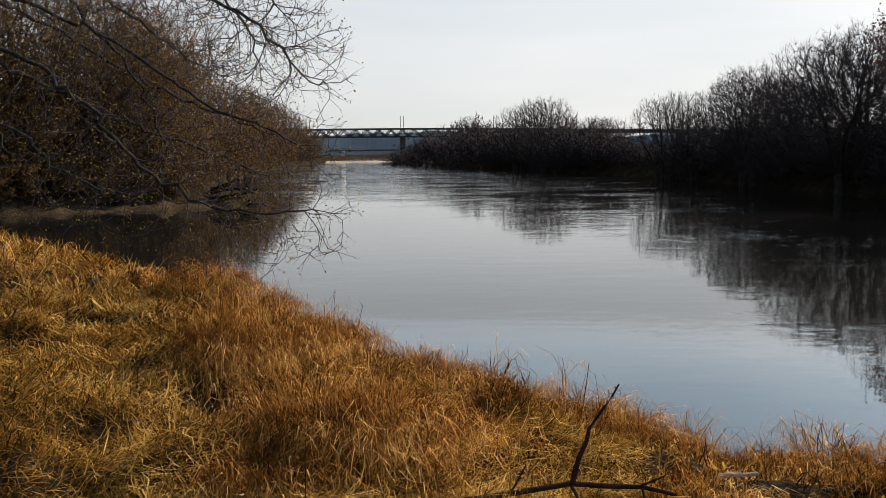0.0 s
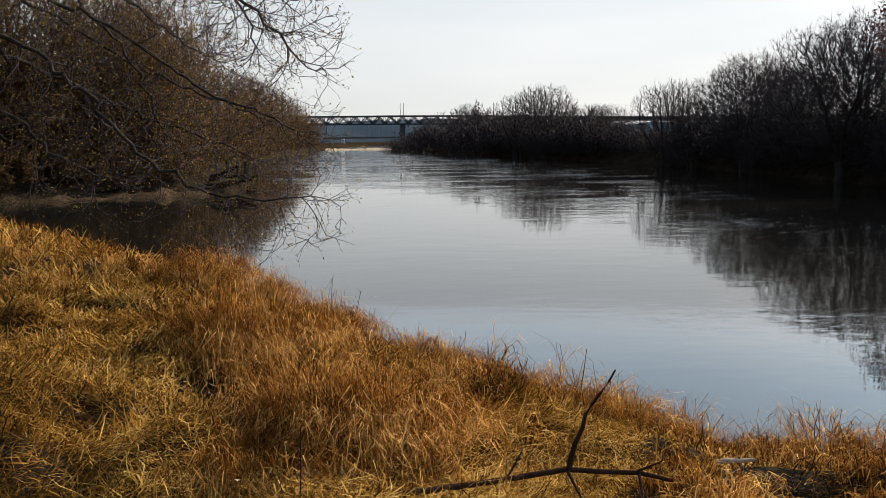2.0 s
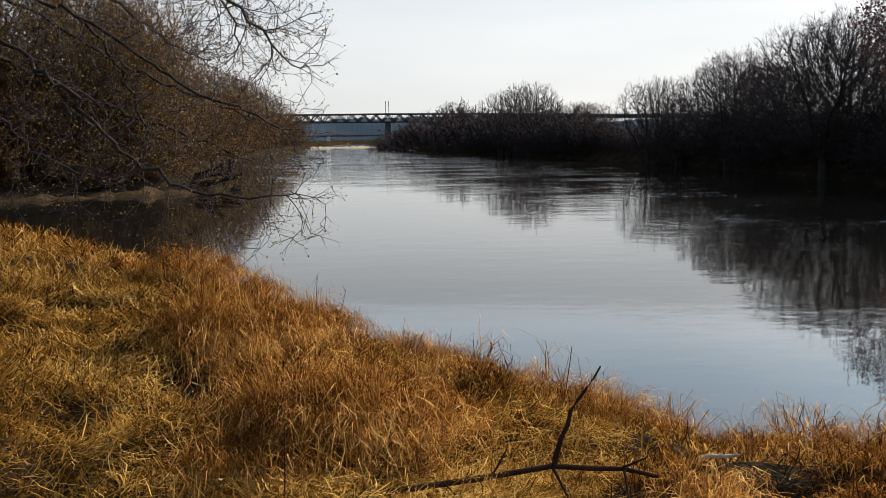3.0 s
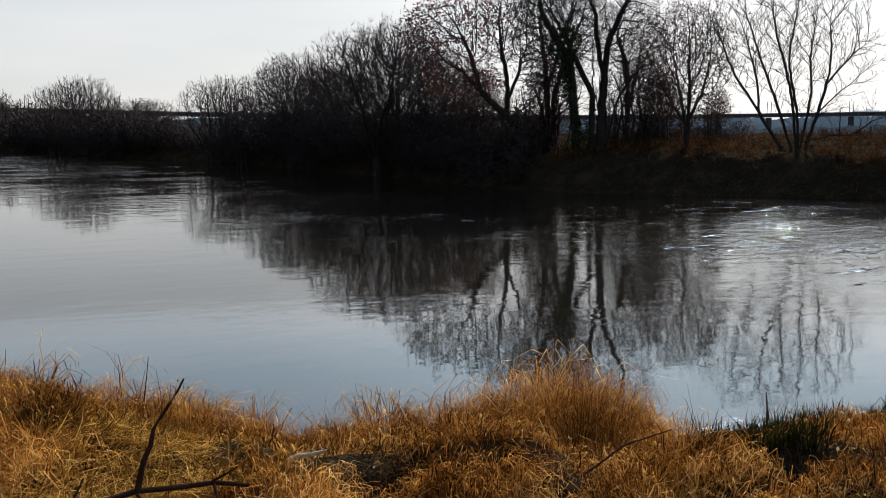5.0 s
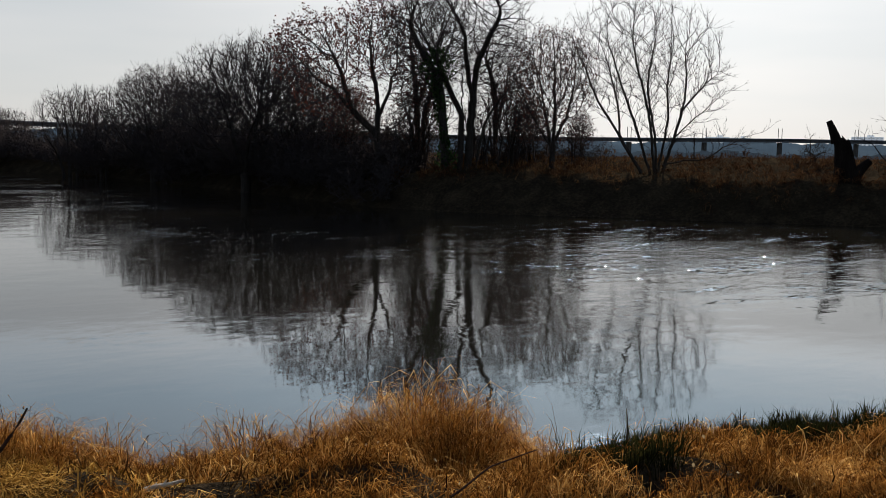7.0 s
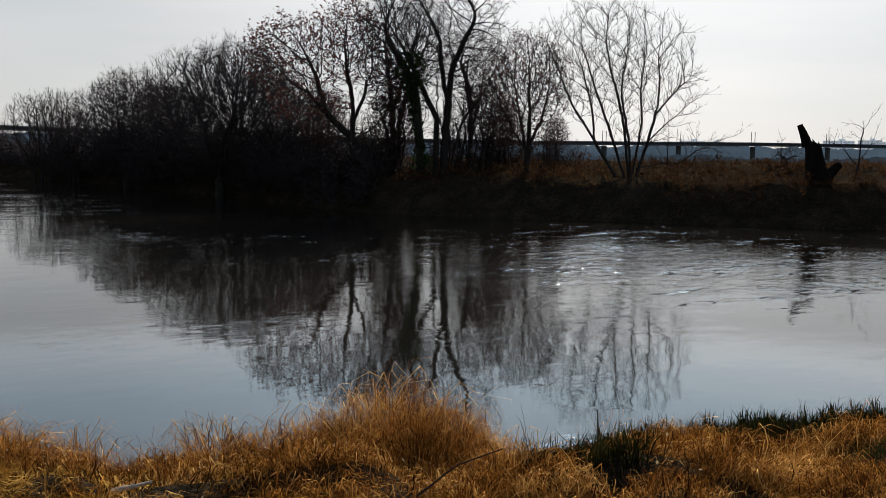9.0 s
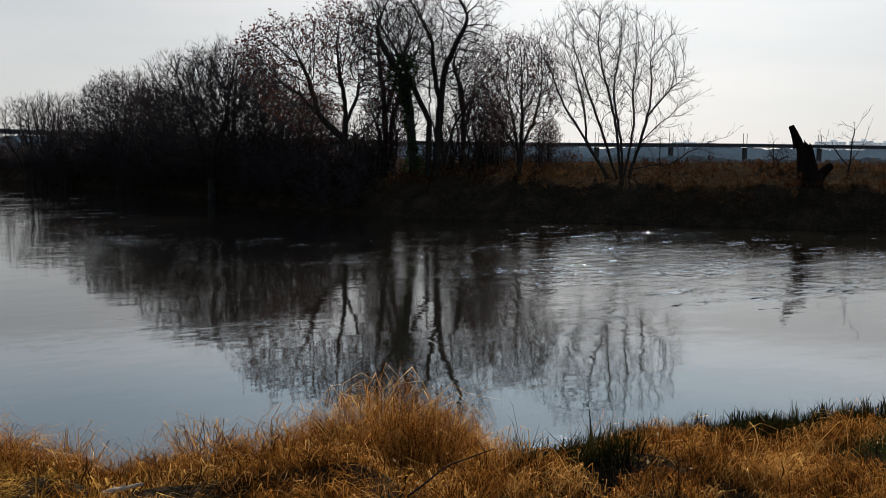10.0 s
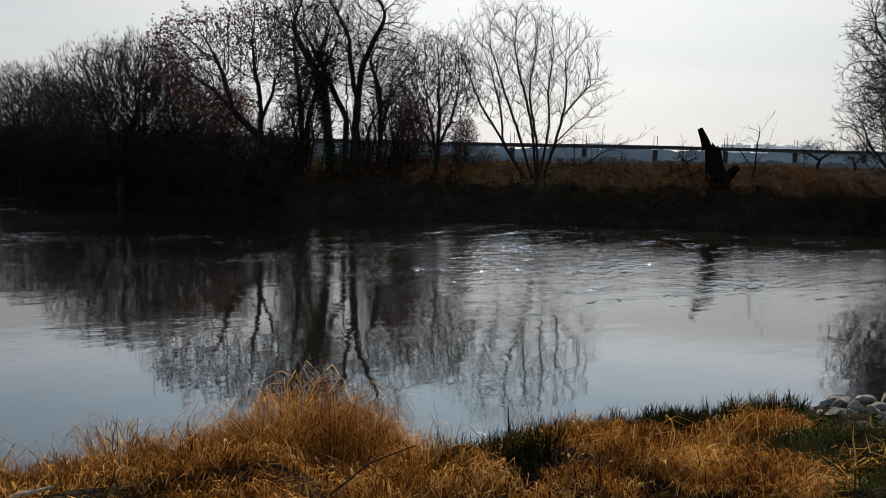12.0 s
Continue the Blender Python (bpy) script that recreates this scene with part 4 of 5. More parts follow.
for source, az, d, turn, size in ((willow, 17.7, 88, 200, 1.06), (slim_willow, 20.6, 84, 100, 0.9), (willow, 26.4, 68, 140, 0.8), (slim_willow, 28.4, 64, 60, 0.72), (slim_willow, 14.9, 101, 120, 0.92), (willow, 20.6, 80, 30, 0.85),
                                  (slim_willow, 4.6, 162, 40, 1.36), (slim_willow, 6.3, 155, 190, 1.28), (slim_willow, 7.2, 152, 310, 1.0), (slim_willow, 8.9, 143, 280, 0.82), (slim_willow, 10.1, 136, 330, 0.76), (slim_willow, 1.5, 220, 80, 1.2), (slim_willow, 2.6, 205, 10, 1.0), (slim_willow, 14.0, 112, 210, 1.0), (willow, 18.2, 93, 70, 1.02), (slim_willow, 5.4, 168, 240, 1.3), (slim_willow, 9.4, 146, 150, 0.8), (willow, 24.0, 74, 250, 1.08)):
    place(copy_thing(source, Matrix()), az, d, turn, size)
tree_c = tagged(grown_tree("poplar_tree", 31, [[(0.1, 0, 0), (0, 0, 1.2), (-0.2, 0, 2.6)], [(-0.2, 0, 2.6), (-1.7, 0.1, 4.0), (-3.4, 0.2, 5.8), (-5.4, 0.3, 7.4)], [(-0.2, 0, 2.6), (-0.2, 0.2, 4.9), (-0.7, 0.2, 7.4), (-0.6, 0.3, 9.7)],
                                              [(-0.1, 0, 2.4), (1.5, 0.2, 3.7), (2.4, 0.3, 6.2)], [(-1.7, 0.1, 4.0), (-2.4, 0.3, 6.3), (-3.0, 0.2, 8.4)], [(-0.2, 0.2, 3.4), (0.6, -0.2, 5.6), (0.5, -0.4, 8.4)]],
                           [((-3.6, 0, 7.3), (3.1, 2.4, 2.4), 1000), ((-0.5, 0, 7.9), (2.3, 2.2, 2.8), 900), ((-2.6, 0, 4.4), (2.6, 2.0, 1.1), 260), ((1.8, 0, 5.4), (1.2, 1.5, 1.8), 200)], BARK, TWIG, BUD_RED, 0.15, 0.9,
                           tip=0.014, most=0.27, step=0.32, kill=0.36, reach=4.0, up=0.1, bole=0.58, twigs=(1, 0.5, 0.01), twiglets=(3, 0.32, 0.009)),
                "bare poplar with reddish catkins leaning over the bank", "tree", "bare trees")
place(tree_c, 30.9, 57)
clump = tagged(grown_tree("poplar_tree", 32, [[(0, 0, 0), (0.1, 0.1, 3.5), (0.0, 0.2, 7.0), (-0.8, 0.2, 11.6)], [(0.5, 0.1, 0), (0.7, 0.2, 4.0), (1.1, 0.2, 7.6), (1.8, 0.2, 11.4)], [(0.9, 0, 0), (1.5, 0, 3.2), (3.0, 0.1, 5.6), (3.9, 0.3, 9.6)],
                                             [(0.1, 0.1, 3.6), (-1.6, 0.3, 7.0), (-3.4, 0.3, 10.4)], [(0.7, 0.2, 4.4), (0.2, -0.6, 8.0), (0.4, -1.0, 11.6)], [(1.1, 0.2, 7.0), (2.2, -0.3, 9.4), (2.6, -0.3, 11.8)]],
                          [((-0.2, 0, 9.2), (4.7, 3.2, 3.6), 1900), ((2.6, 0, 7.4), (2.2, 2.0, 3.0), 460), ((-1.6, 0, 6.6), (2.6, 2.0, 2.6), 420)], BARK, TWIG, None, tip=0.014, most=0.23, step=0.34, kill=0.4, reach=4.5, up=0.1, bole=0.55,
                          twigs=(1, 0.6, 0.0105), twiglets=(3, 0.38, 0.009), angle=46),
               "tall bare poplar with three trunks", "tree", "bare trees")
place(clump, 35.7, 56)
for az, d, turn, size in ((33.6, 60, 130, 0.85), (37.9, 63, 250, 0.72)):
    place(copy_thing(clump, Matrix()), az, d, turn, size)


def ivy_column(height, radius, n, seed):
    """A trunk thickly clad in ivy leaves, with a heavy head."""
    g = np.random.default_rng(seed)
    z = g.random(n) ** 0.8 * height
    a = g.uniform(0, 2 * np.pi, n)
    r = radius * g.uniform(0.4, 1.15, n) * (0.85 + 0.4 * np.sin(z * 1.1 + 1) + 0.35 * np.sin(z * 2.3 + 2 * a) + 1.1 * np.exp(-((z - 0.87 * height) / 0.7) ** 2))
    return specks(g, np.stack([np.cos(a) * r - 0.09 * z + 0.12 * np.sin(0.9 * z), np.sin(a) * r, z], 1), 0.17)


ivy_tree = new("ivy_clad_tree")
ivy_trunk, ivy_crown, _, _ = grown_meshes(36, [[(0, 0, 0), (-0.25, 0, 3.5), (-0.6, 0, 7.0), (-1.3, 0, 11.0)], [(-0.5, 0, 5.6), (-2.0, 0.2, 8.2), (-2.6, 0.2, 10.4)]], [((-1.4, 0, 9.0), (2.8, 2.0, 2.8), 700), ((-1.0, 0, 5.4), (2.2, 1.6, 1.6), 200)],
                                          tip=0.013, most=0.24, step=0.34, kill=0.4, reach=4.0, up=0.12, bole=0.7, twigs=(1, 0.55, 0.0105), twiglets=(2, 0.36, 0.009), angle=46)
part("trunk", mesh_from("trunk", *ivy_trunk, BARK, True), ivy_tree)
tagged(part("crown", mesh_from("crown", *ivy_crown, TWIG), ivy_tree), kind="stuff")
v, q = ivy_column(7.4, 0.4, 2600, 6)
part("ivy", mesh_from("ivy", v, [q], IVY), ivy_tree, "dark green ivy round the trunk")
tagged(place(ivy_tree, 34.9, 55), "tall trunk thickly clad in dark ivy", "tree", "bare trees")
tree_e = tagged(grown_tree("alder_tree", 33, [[(0, 0, 0), (0.05, 0, 2.0), (0.1, 0, 4.4), (0.0, 0, 6.6)], [(0, 0, 1.2), (-1.0, 0, 2.8), (-1.7, 0, 4.8)], [(0, 0, 1.4), (0.8, 0.2, 3.2), (1.3, 0.2, 5.2)], [(0, 0, 1.0), (-0.5, 0.6, 3.4), (-0.7, 0.8, 5.4)]],
                           [((-0.1, 0, 4.6), (2.4, 2.0, 3.2), 3000)], BARK, TWIG, BUD_RED, 0.1, 0.6, tip=0.013, most=0.17, step=0.26, kill=0.3, reach=3.5, up=0.06, bole=0.55, twigs=(1, 0.45, 0.0105), twiglets=(3, 0.32, 0.0095), angle=50),
                "small bare alder dotted with brown catkins", "tree", "bare trees")
place(tree_e, 41.3, 56, 0, 1.06)
for az, d, turn, size in ((38.9, 59, 100, 0.72), (33.3, 58, 200, 0.7), (29.2, 60, 40, 0.72), (43.0, 63, 260, 0.42), (39.9, 64, 310, 0.6)):
    place(copy_thing(tree_e, Matrix()), az, d, turn, size)
# thin saplings and suckers between the big trunks
sucker = tagged(grown_tree("sucker_growth", 37, [[(-0.8, 0, 0), (-0.9, 0.1, 1.6), (-1.3, 0.1, 3.2)], [(-0.2, 0.2, 0), (0.0, 0.2, 1.8), (-0.2, 0.3, 3.6)], [(0.4, 0, 0), (0.6, 0, 1.6), (1.1, 0.1, 3.0)], [(1.0, 0.2, 0), (1.1, 0.2, 1.4), (1.0, 0.3, 2.8)]],
                           [((0, 0, 2.5), (2.0, 1.0, 1.7), 520)], BARK, TWIG, None, tip=0.011, most=0.07, step=0.28, kill=0.32, reach=2.0, up=0.1, twigs=(1, 0.4, 0.009), twiglets=(2, 0.25, 0.008), angle=55, twig_up=0.0, split=2.0),
                "thin bare suckers and saplings under the trees", "sapling", "saplings")
place(sucker, 38.2, 57)
for az, d, turn, size in ((36.8, 59, 60, 1.1), (40.2, 58, 170, 0.95), (32.6, 57, 220, 1.15), (33.9, 58, 20, 1.2), (42.6, 57, 100, 0.7), (44.2, 58, 190, 0.5), (31.6, 60, 80, 1.0), (29.9, 59, 150, 1.0), (37.4, 61, 330, 1.2)):
    place(copy_thing(sucker, Matrix()), az, d, turn, size)
tree_d = tagged(grown_tree("ash_tree", 34, [[(-0.8, 0, 0), (-2.1, 0, 2.1), (-3.6, 0.2, 4.5), (-4.6, 0.3, 6.8), (-5.9, 0.3, 9.2)], [(-0.3, 0.2, 0), (-1.1, 0.4, 2.4), (-1.9, 0.6, 4.5), (-2.7, 0.8, 6.8), (-3.6, 0.9, 9.5)],
                                           [(0, 0, 0), (-0.4, -0.3, 2.9), (-0.9, -0.6, 5.0), (-1.5, -0.8, 7.4), (-1.4, -0.9, 9.6)], [(0.1, 0.3, 0), (-0.15, 0.6, 2.6), (-0.6, 0.8, 5.0), (-0.4, 1.0, 7.1), (0.0, 1.1, 9.5)],
                                           [(0.15, 0, 0), (0.6, -0.3, 3.2), (0.5, -0.5, 5.5), (0.9, -0.6, 8.2)], [(0.4, 0.1, 0), (1.0, 0.1, 2.1), (1.4, 0.2, 3.7), (1.6, 0.3, 5.5), (1.2, 0.3, 8.7)],
                                           [(1.4, 0.2, 3.7), (2.7, 0.3, 5.3), (3.8, 0.4, 6.3)], [(1.0, 0.1, 2.1), (2.2, 0, 3.3), (3.3, 0, 4.2)], [(-2.1, 0, 2.1), (-2.4, -0.3, 4.4), (-3.3, -0.5, 7.6)],
                                           [(0.4, 0, 0.5), (1.6, 0, 0.8), (2.8, 0, 0.9), (3.8, 0, 1.6), (4.8, 0, 2.1), (5.6, 0, 2.4), (6.6, 0, 2.8), (7.4, 0, 3.0)]],
                           [((-1.3, 0, 6.8), (5.0, 3.0, 3.3), 1700), ((1.8, 0, 4.9), (2.4, 1.8, 2.4), 420), ((3.9, 0, 1.8), (1.5, 0.7, 0.9), 60), ((-1.6, 0, 4.0), (2.4, 1.5, 1.8), 200), ((0.2, 0, 1.9), (1.7, 1.1, 1.3), 160)], BARK, TWIG, None,
                           tip=0.0115, most=0.105, step=0.34, kill=0.4, reach=3.0, up=0.45, bole=0.85, keep_on=1.3, jitter=0.06, twigs=(1, 0.7, 0.0095), twiglets=(2, 0.38, 0.0085), angle=32, twig_up=0.35, wander=0.06),
                "bare spreading tree with many stems on the meadow's edge", "tree", "bare trees")
place(tree_d, 47.4, 55, 0, 0.96)
for az, d, turn, size in ((69.3, 50, 180, 1.0), (69.0, 51, 70, 1.08), (70.2, 49, 300, 0.95)):
    place(copy_thing(clump, Matrix()), az, d, turn, size)
place(copy_thing(clump, Matrix()), 71.4, 52, 20, 1.05)
place(copy_thing(willow, Matrix()), 70.0, 53, 160, 1.05)
gnarled = tagged(grown_tree("thorn_tree", 38, [[(0, 0, 0), (-0.15, 0, 0.9), (0.1, 0, 1.5)], [(0, 0, 1.3), (-1.0, 0, 1.8), (-1.9, 0.1, 1.6)], [(0, 0, 1.4), (0.9, 0, 1.9), (1.5, 0.1, 1.7)]], [((-0.1, 0, 2.1), (1.8, 1.3, 0.95), 420)], BARK, TWIG, None,
                            tip=0.012, most=0.13, step=0.26, kill=0.34, reach=2.0, up=0.0, jitter=0.3, keep_on=0.2, twigs=(2, 0.35, 0.009), twiglets=(1, 0.25, 0.008), angle=55, twig_up=0.1), "low gnarled thorn tree on the meadow", "tree", "thorn trees")
place(gnarled, 63.5, 72, 0, 0.9)
for az, d, turn, size in ((65.3, 74, 120, 0.75), (56.2, 64, 200, 0.55)):
    place(copy_thing(gnarled, Matrix()), az, d, turn, size)


def shrub_thing(name, seed, stems, height, spread, twig, label):
    """A rounded thicket of thin stems, closed with fine twigs down to the ground."""
    rng = np.random.default_rng(seed)
    a = rng.uniform(0, 2 * np.pi, stems)
    r = np.sqrt(rng.random(stems)) * spread * 0.42
    start = np.stack([np.cos(a) * r, np.sin(a) * r, np.zeros(stems)], 1)
    way = np.stack([np.cos(a) * 0.6, np.sin(a) * 0.6, np.ones(stems)], 1) + rng.normal(0, 0.25, (stems, 3))
    bound = dict(dome=((0, 0, height * 0.3), (spread * 0.62, spread * 0.62, height * 0.72)))
    main = shoot(rng, start, way, height * (1 - 0.45 * (r / spread / 0.42) ** 2) * rng.uniform(0.55, 1.0, stems), np.full(stems, 0.03), 5, 0.14, 0.02, 0.4)
    k1 = children(rng, *main, count=5, span=(0.03, 1), angle=55, ratio=0.55, n=2, wiggle=0.2, lift=0.03, floor=0.018, fill=0.15, **bound)
    k2 = children(rng, *k1, count=6, span=(0.05, 1), angle=55, ratio=0.65, n=2, wiggle=0.2, lift=0.02, floor=0.038, **bound)
    ob = new(name)
    tagged(part("crown", twig_mesh("crown", [main, k1], k2, twig), ob), kind="stuff")
    return tagged(ob, label, "shrub", "bank shrubs")


shrub = shrub_thing("willow_shrub", 41, 32, 3.7, 5.4, TWIG, "dense leafless willow shrub at the water's edge")
place(shrub, 30.5, 57)
rng = np.random.default_rng(5)
for az in np.concatenate([np.arange(-2.2, 8, 0.8), np.arange(8, 31, 1.2)]):
    dist = float(np.interp(az, [-3, -1, 3, 7.4, 15, 20, 25, 31], [275, 245, 186, 142, 104, 81, 66, 54]))
    for row in range(2 if az < 3 else 3):
        crest = float(np.interp(az, [-2.2, -0.5, 1.5, 3.2, 4.5, 7, 9, 10.6, 11.6, 12.4, 14.5, 16, 18, 20, 24, 31], [1.1, 1.8, 2.15, 1.8, 1.45, 1.45, 1.8, 1.6, 1.35, 1.0, 1.05, 1.9, 2.3, 2.0, 2.0, 2.3]))
        bulk = (0.9 + dist * math.tan(radians(crest))) / 2.65
        place(copy_thing(shrub, Matrix()), az + rng.uniform(-0.5, 0.5), dist + 0.7 + row * 3.6 + rng.uniform(-0.6, 0.6), rng.uniform(0, 360), (0.74 + 0.14 * row + rng.uniform(-0.1, 0.14)) * bulk)

# ---- left bank ----
left_tree = tagged(grown_tree("riverside_tree", 51, [[(0, 0, 0), (0.1, 0, 3.0), (0.3, 0, 7.0), (0.2, 0, 10.5)], [(0.1, 0, 1.6), (1.4, 0.2, 4.4), (2.4, 0.4, 7.6)], [(0, 0, 1.4), (-1.3, 0.2, 4.2), (-2.2, 0.2, 7.6)], [(0.1, 0, 2.4), (0.4, -1.2, 5.0), (0.6, -2.0, 7.6)]],
                              [((0.1, 0, 7.0), (3.9, 3.6, 5.0), 1700), ((0, 0, 3.4), (3.4, 3.0, 2.2), 260)], BARK, TWIG_WARM, None, tip=0.015, most=0.24, step=0.42, kill=0.5, reach=3.6, up=0.08, bole=0.6, twigs=(1, 0.9, 0.014), twiglets=(3, 0.6, 0.013), twig_up=0.2, angle=38),
                   "bare riverside tree with brown twigs", "tree", "left bank trees")
place(left_tree, -17.2, 71)
for az, d, turn, size in ((-17, 66, 30, 0.95), (-19.4, 65, 90, 1.05), (-22, 64, 150, 1.15), (-15.2, 84, 270, 0.9), (-12.9, 112, 60, 1.0), (-11.9, 140, 100, 1.08), (-10.9, 176, 200, 1.12), (-9.9, 214, 300, 1.12), (-8.9, 262, 20, 1.05), (-8.1, 312, 120, 0.9),
                          (-19.5, 76, 80, 1.3), (-24.6, 61, 320, 1.2), (-27.5, 60, 40, 1.2), (-17.6, 64, 260, 0.9), (-12.3, 122, 130, 1.05), (-14.2, 100, 200, 0.95), (-11.3, 158, 310, 1.1), (-10.4, 196, 70, 1.12), (-9.4, 238, 170, 1.1), (-8.5, 290, 210, 0.98), (-7.6, 345, 10, 0.85), (-16.2, 80, 15, 1.2)):
    place(copy_thing(left_tree, Matrix()), az, d, turn, size)
brush = shrub_thing("bank_brush", 42, 32, 4.2, 4.6, TWIG_WARM, "tangle of brown leafless brush on the shore")
place(brush, -16, 63)
for k in range(28):
    az = -30 + 14.0 * (k / 27)
    d0 = float(np.interp(az, [-32, -25, -18, -12.5], [53, 58, 61.5, 64]))
    place(copy_thing(brush, Matrix()), az, d0 + 0.8 + (k % 3) * 2.4, 77 * k, (0.75 + 0.42 * (k % 3) + 0.15 * ((k * 7) % 5) / 4) * float(np.interp(az, [-19, -16], [1.0, 0.6])))
for k in range(15):
    az = -29 + 10.5 * k / 14
    place(copy_thing(brush, Matrix()), az, float(np.interp(az, [-32, -25, -18, -12.5], [60, 65, 68, 74])), 47 * k, 2.0 + 0.5 * ((k * 5) % 4) / 3 - 0.05 * max(az + 22, 0))
for k in range(9):
    az = -14.6 + 6.6 * k / 8
    d0 = float(np.interp(az, [-14.2, -12.5, -10.6, -9.0, -7.4], [98, 133, 180, 245, 325]))
    place(copy_thing(brush, Matrix()), az - 0.3, d0 + 4, 50 * k, 1.8 + 0.15 * (k % 4))

# the tree whose boughs hang into the view over the cove
def SIGHT(az, el, d):
    """A place at a bearing and an elevation (degrees) seen from eye height, at a plan distance."""
    return (*P(az, d), 3.2 + d * math.tan(radians(el)))


foot = (*P(-40, 12.5), ground_at(*P(-40, 12.5)) - 0.1)
over_stems = [[foot, (*P(-39.8, 12.4), 3.0), (*P(-39.2, 12.4), 4.6), (*P(-39, 12.3), 7.0), (*P(-38.5, 12.2), 9.5)]]
# each bough: where it leaves the trunk, and the bends it hangs through
BOUGHS = [((-39.2, 8.5, 12.3), (-25.4, 6.0, 11.6), (-21.3, 3.4, 11.2), (-17.8, -0.4, 10.8), (-14.6, -2.6, 10.6), (-11.6, -3.5, 10.4), (-8.0, -3.4, 10.2)),
          ((-39.2, 16.0, 12.3), (-26.0, 12.0, 11.4), (-19.4, 10.4, 11.0), (-13.5, 8.9, 10.6), (-10.4, 7.0, 10.3), (-8.6, 4.9, 10.2)),
          ((-39.2, 12.0, 12.4), (-25.0, 9.0, 12.4), (-18.6, 6.2, 12.4), (-14.0, 3.0, 12.2), (-10.2, 1.4, 12.0), (-8.3, 0.2, 12.0)),
          ((-39.2, 20.0, 12.3), (-26.5, 15.4, 11.2), (-19.0, 14.6, 10.8), (-13.2, 12.8, 10.4), (-10.6, 10.4, 10.2), (-9.4, 8.2, 10.1)),
          ((-39.0, 10.0, 12.3), (-25.0, 10.4, 13.0), (-19.8, 7.0, 13.2), (-17.0, 2.4, 13.2), (-15.6, -0.8, 13.0)),
          ((-39.0, 9.0, 12.3), (-26.0, 2.6, 12.4), (-22.6, -0.4, 12.2), (-19.6, -2.0, 12.0)),
          ((-39.0, 18.0, 12.3), (-26.0, 17.0, 12.6), (-17.0, 13.0, 12.8), (-12.4, 8.6, 12.8), (-10.6, 5.0, 12.6)),
          ((-39.0, 14.0, 12.4), (-25.6, 13.4, 14.0), (-20.4, 9.6, 14.2), (-16.2, 6.6, 14.2), (-13.2, 4.6, 14.0)),
          ((-39.0, 11.0, 12.4), (-24.0, 4.6, 13.0), (-17.4, 1.6, 13.2), (-13.2, -0.2, 13.2), (-10.6, -1.4, 13.0)),
          ((-39.0, 13.0, 12.4), (-24.0, 8.0, 14.4), (-17.0, 4.0, 14.6), (-12.6, 2.2, 14.6), (-9.6, 1.0, 14.4)),
          ((-39.0, 22.0, 12.3), (-24.0, 20.0, 10.8), (-10.0, 17.0, 10.2), (-5.0, 15.0, 10.0), (-3.9, 14.7, 10.0))]
over = new("overhanging_tree")
rng = np.random.default_rng(77)
v, q = tubes([(bent(over_stems[0], 0.4, rng, 0.05)[None], np.linspace(0.26, 0.1, len(bent(over_stems[0], 0.4, rng, 0.05)))[None])], 10)
part("trunk", mesh_from("trunk", v, [q], BARK, True), over)
for i, line in enumerate(BOUGHS):
    pts = [SIGHT(*p) for p in line]
    clouds = [(tuple((np.array(a) + np.array(b)) / 2 - [0, 0, 0.15]), (0.85, 0.85, 0.6), 150 if k else 30) for k, (a, b) in enumerate(zip(pts[:-1], pts[1:]))]
    clouds.append((pts[-1], (0.5, 0.5, 0.4), 70))
    limb, spray, ends, g = grown_meshes(400 + i, [pts], clouds, tip=0.0034, most=0.027, power=2.2, step=0.13, kill=0.15, reach=0.8, up=-0.1, jitter=0.16, keep_on=0.9, wander=0.2, twigs=(1, 0.17, 0.003), twiglets=(1, 0.09, 0.0026), thin=0.008, angle=42, twig_up=0.06, split=0.3)
    bough = part("bough", mesh_from("bough", *limb, BARK, True), over)
    tagged(part("twig_spray", mesh_from("twig_spray", *spray, TWIG), bough, "thin dark hanging twigs"), kind="stuff")
    v, q = specks(g, ends[:, 1][g.random(len(ends)) < 0.6], 0.026)
    tagged(part("bud_spray", mesh_from("bud_spray", v, [q], BUD_GREEN), bough, "small yellow-green buds"), kind="stuff")
tagged(over, "budding tree with long boughs hanging over the water", "tree")

# budding bushes on the far shore of the cove, thick with yellow-green catkins
sallow = tagged(grown_tree("sallow_bush", 52, [[(-0.4, 0, 0), (-1.2, 0.2, 2.4), (-1.8, 0.2, 4.6)], [(0, 0, 0), (-0.2, 0, 3.0), (-0.3, 0, 6.0)], [(0.4, 0, 0), (1.4, 0, 2.4), (2.6, 0.1, 4.4)], [(0.6, 0.2, 0), (2.2, 0.2, 1.6), (3.8, 0.2, 2.6)], [(0.2, -0.3, 0), (0.8, -1.2, 2.6), (1.4, -1.6, 5.0)]],
                           [((0.3, 0, 4.0), (3.0, 2.2, 3.0), 900), ((2.4, 0, 2.4), (2.2, 1.8, 1.6), 300)], BARK, TWIG_WARM, BUD_GREEN, 0.085, 0.8, tip=0.0085, most=0.085, step=0.3, kill=0.36, reach=2.6, up=0.08, bole=0.7, twigs=(1, 0.45, 0.007), twiglets=(2, 0.28, 0.006), angle=42, split=2.0),
                "budding sallow bush leaning over the cove", "shrub")
place(sallow, -19.6, 64, 0, 1.5)
for az, d, turn, size in ((-23.0, 63, 160, 1.7), (-27.0, 60, 40, 1.7), (-17.2, 66, 200, 1.3)):
    place(copy_thing(sallow, Matrix()), az, d, turn, size)

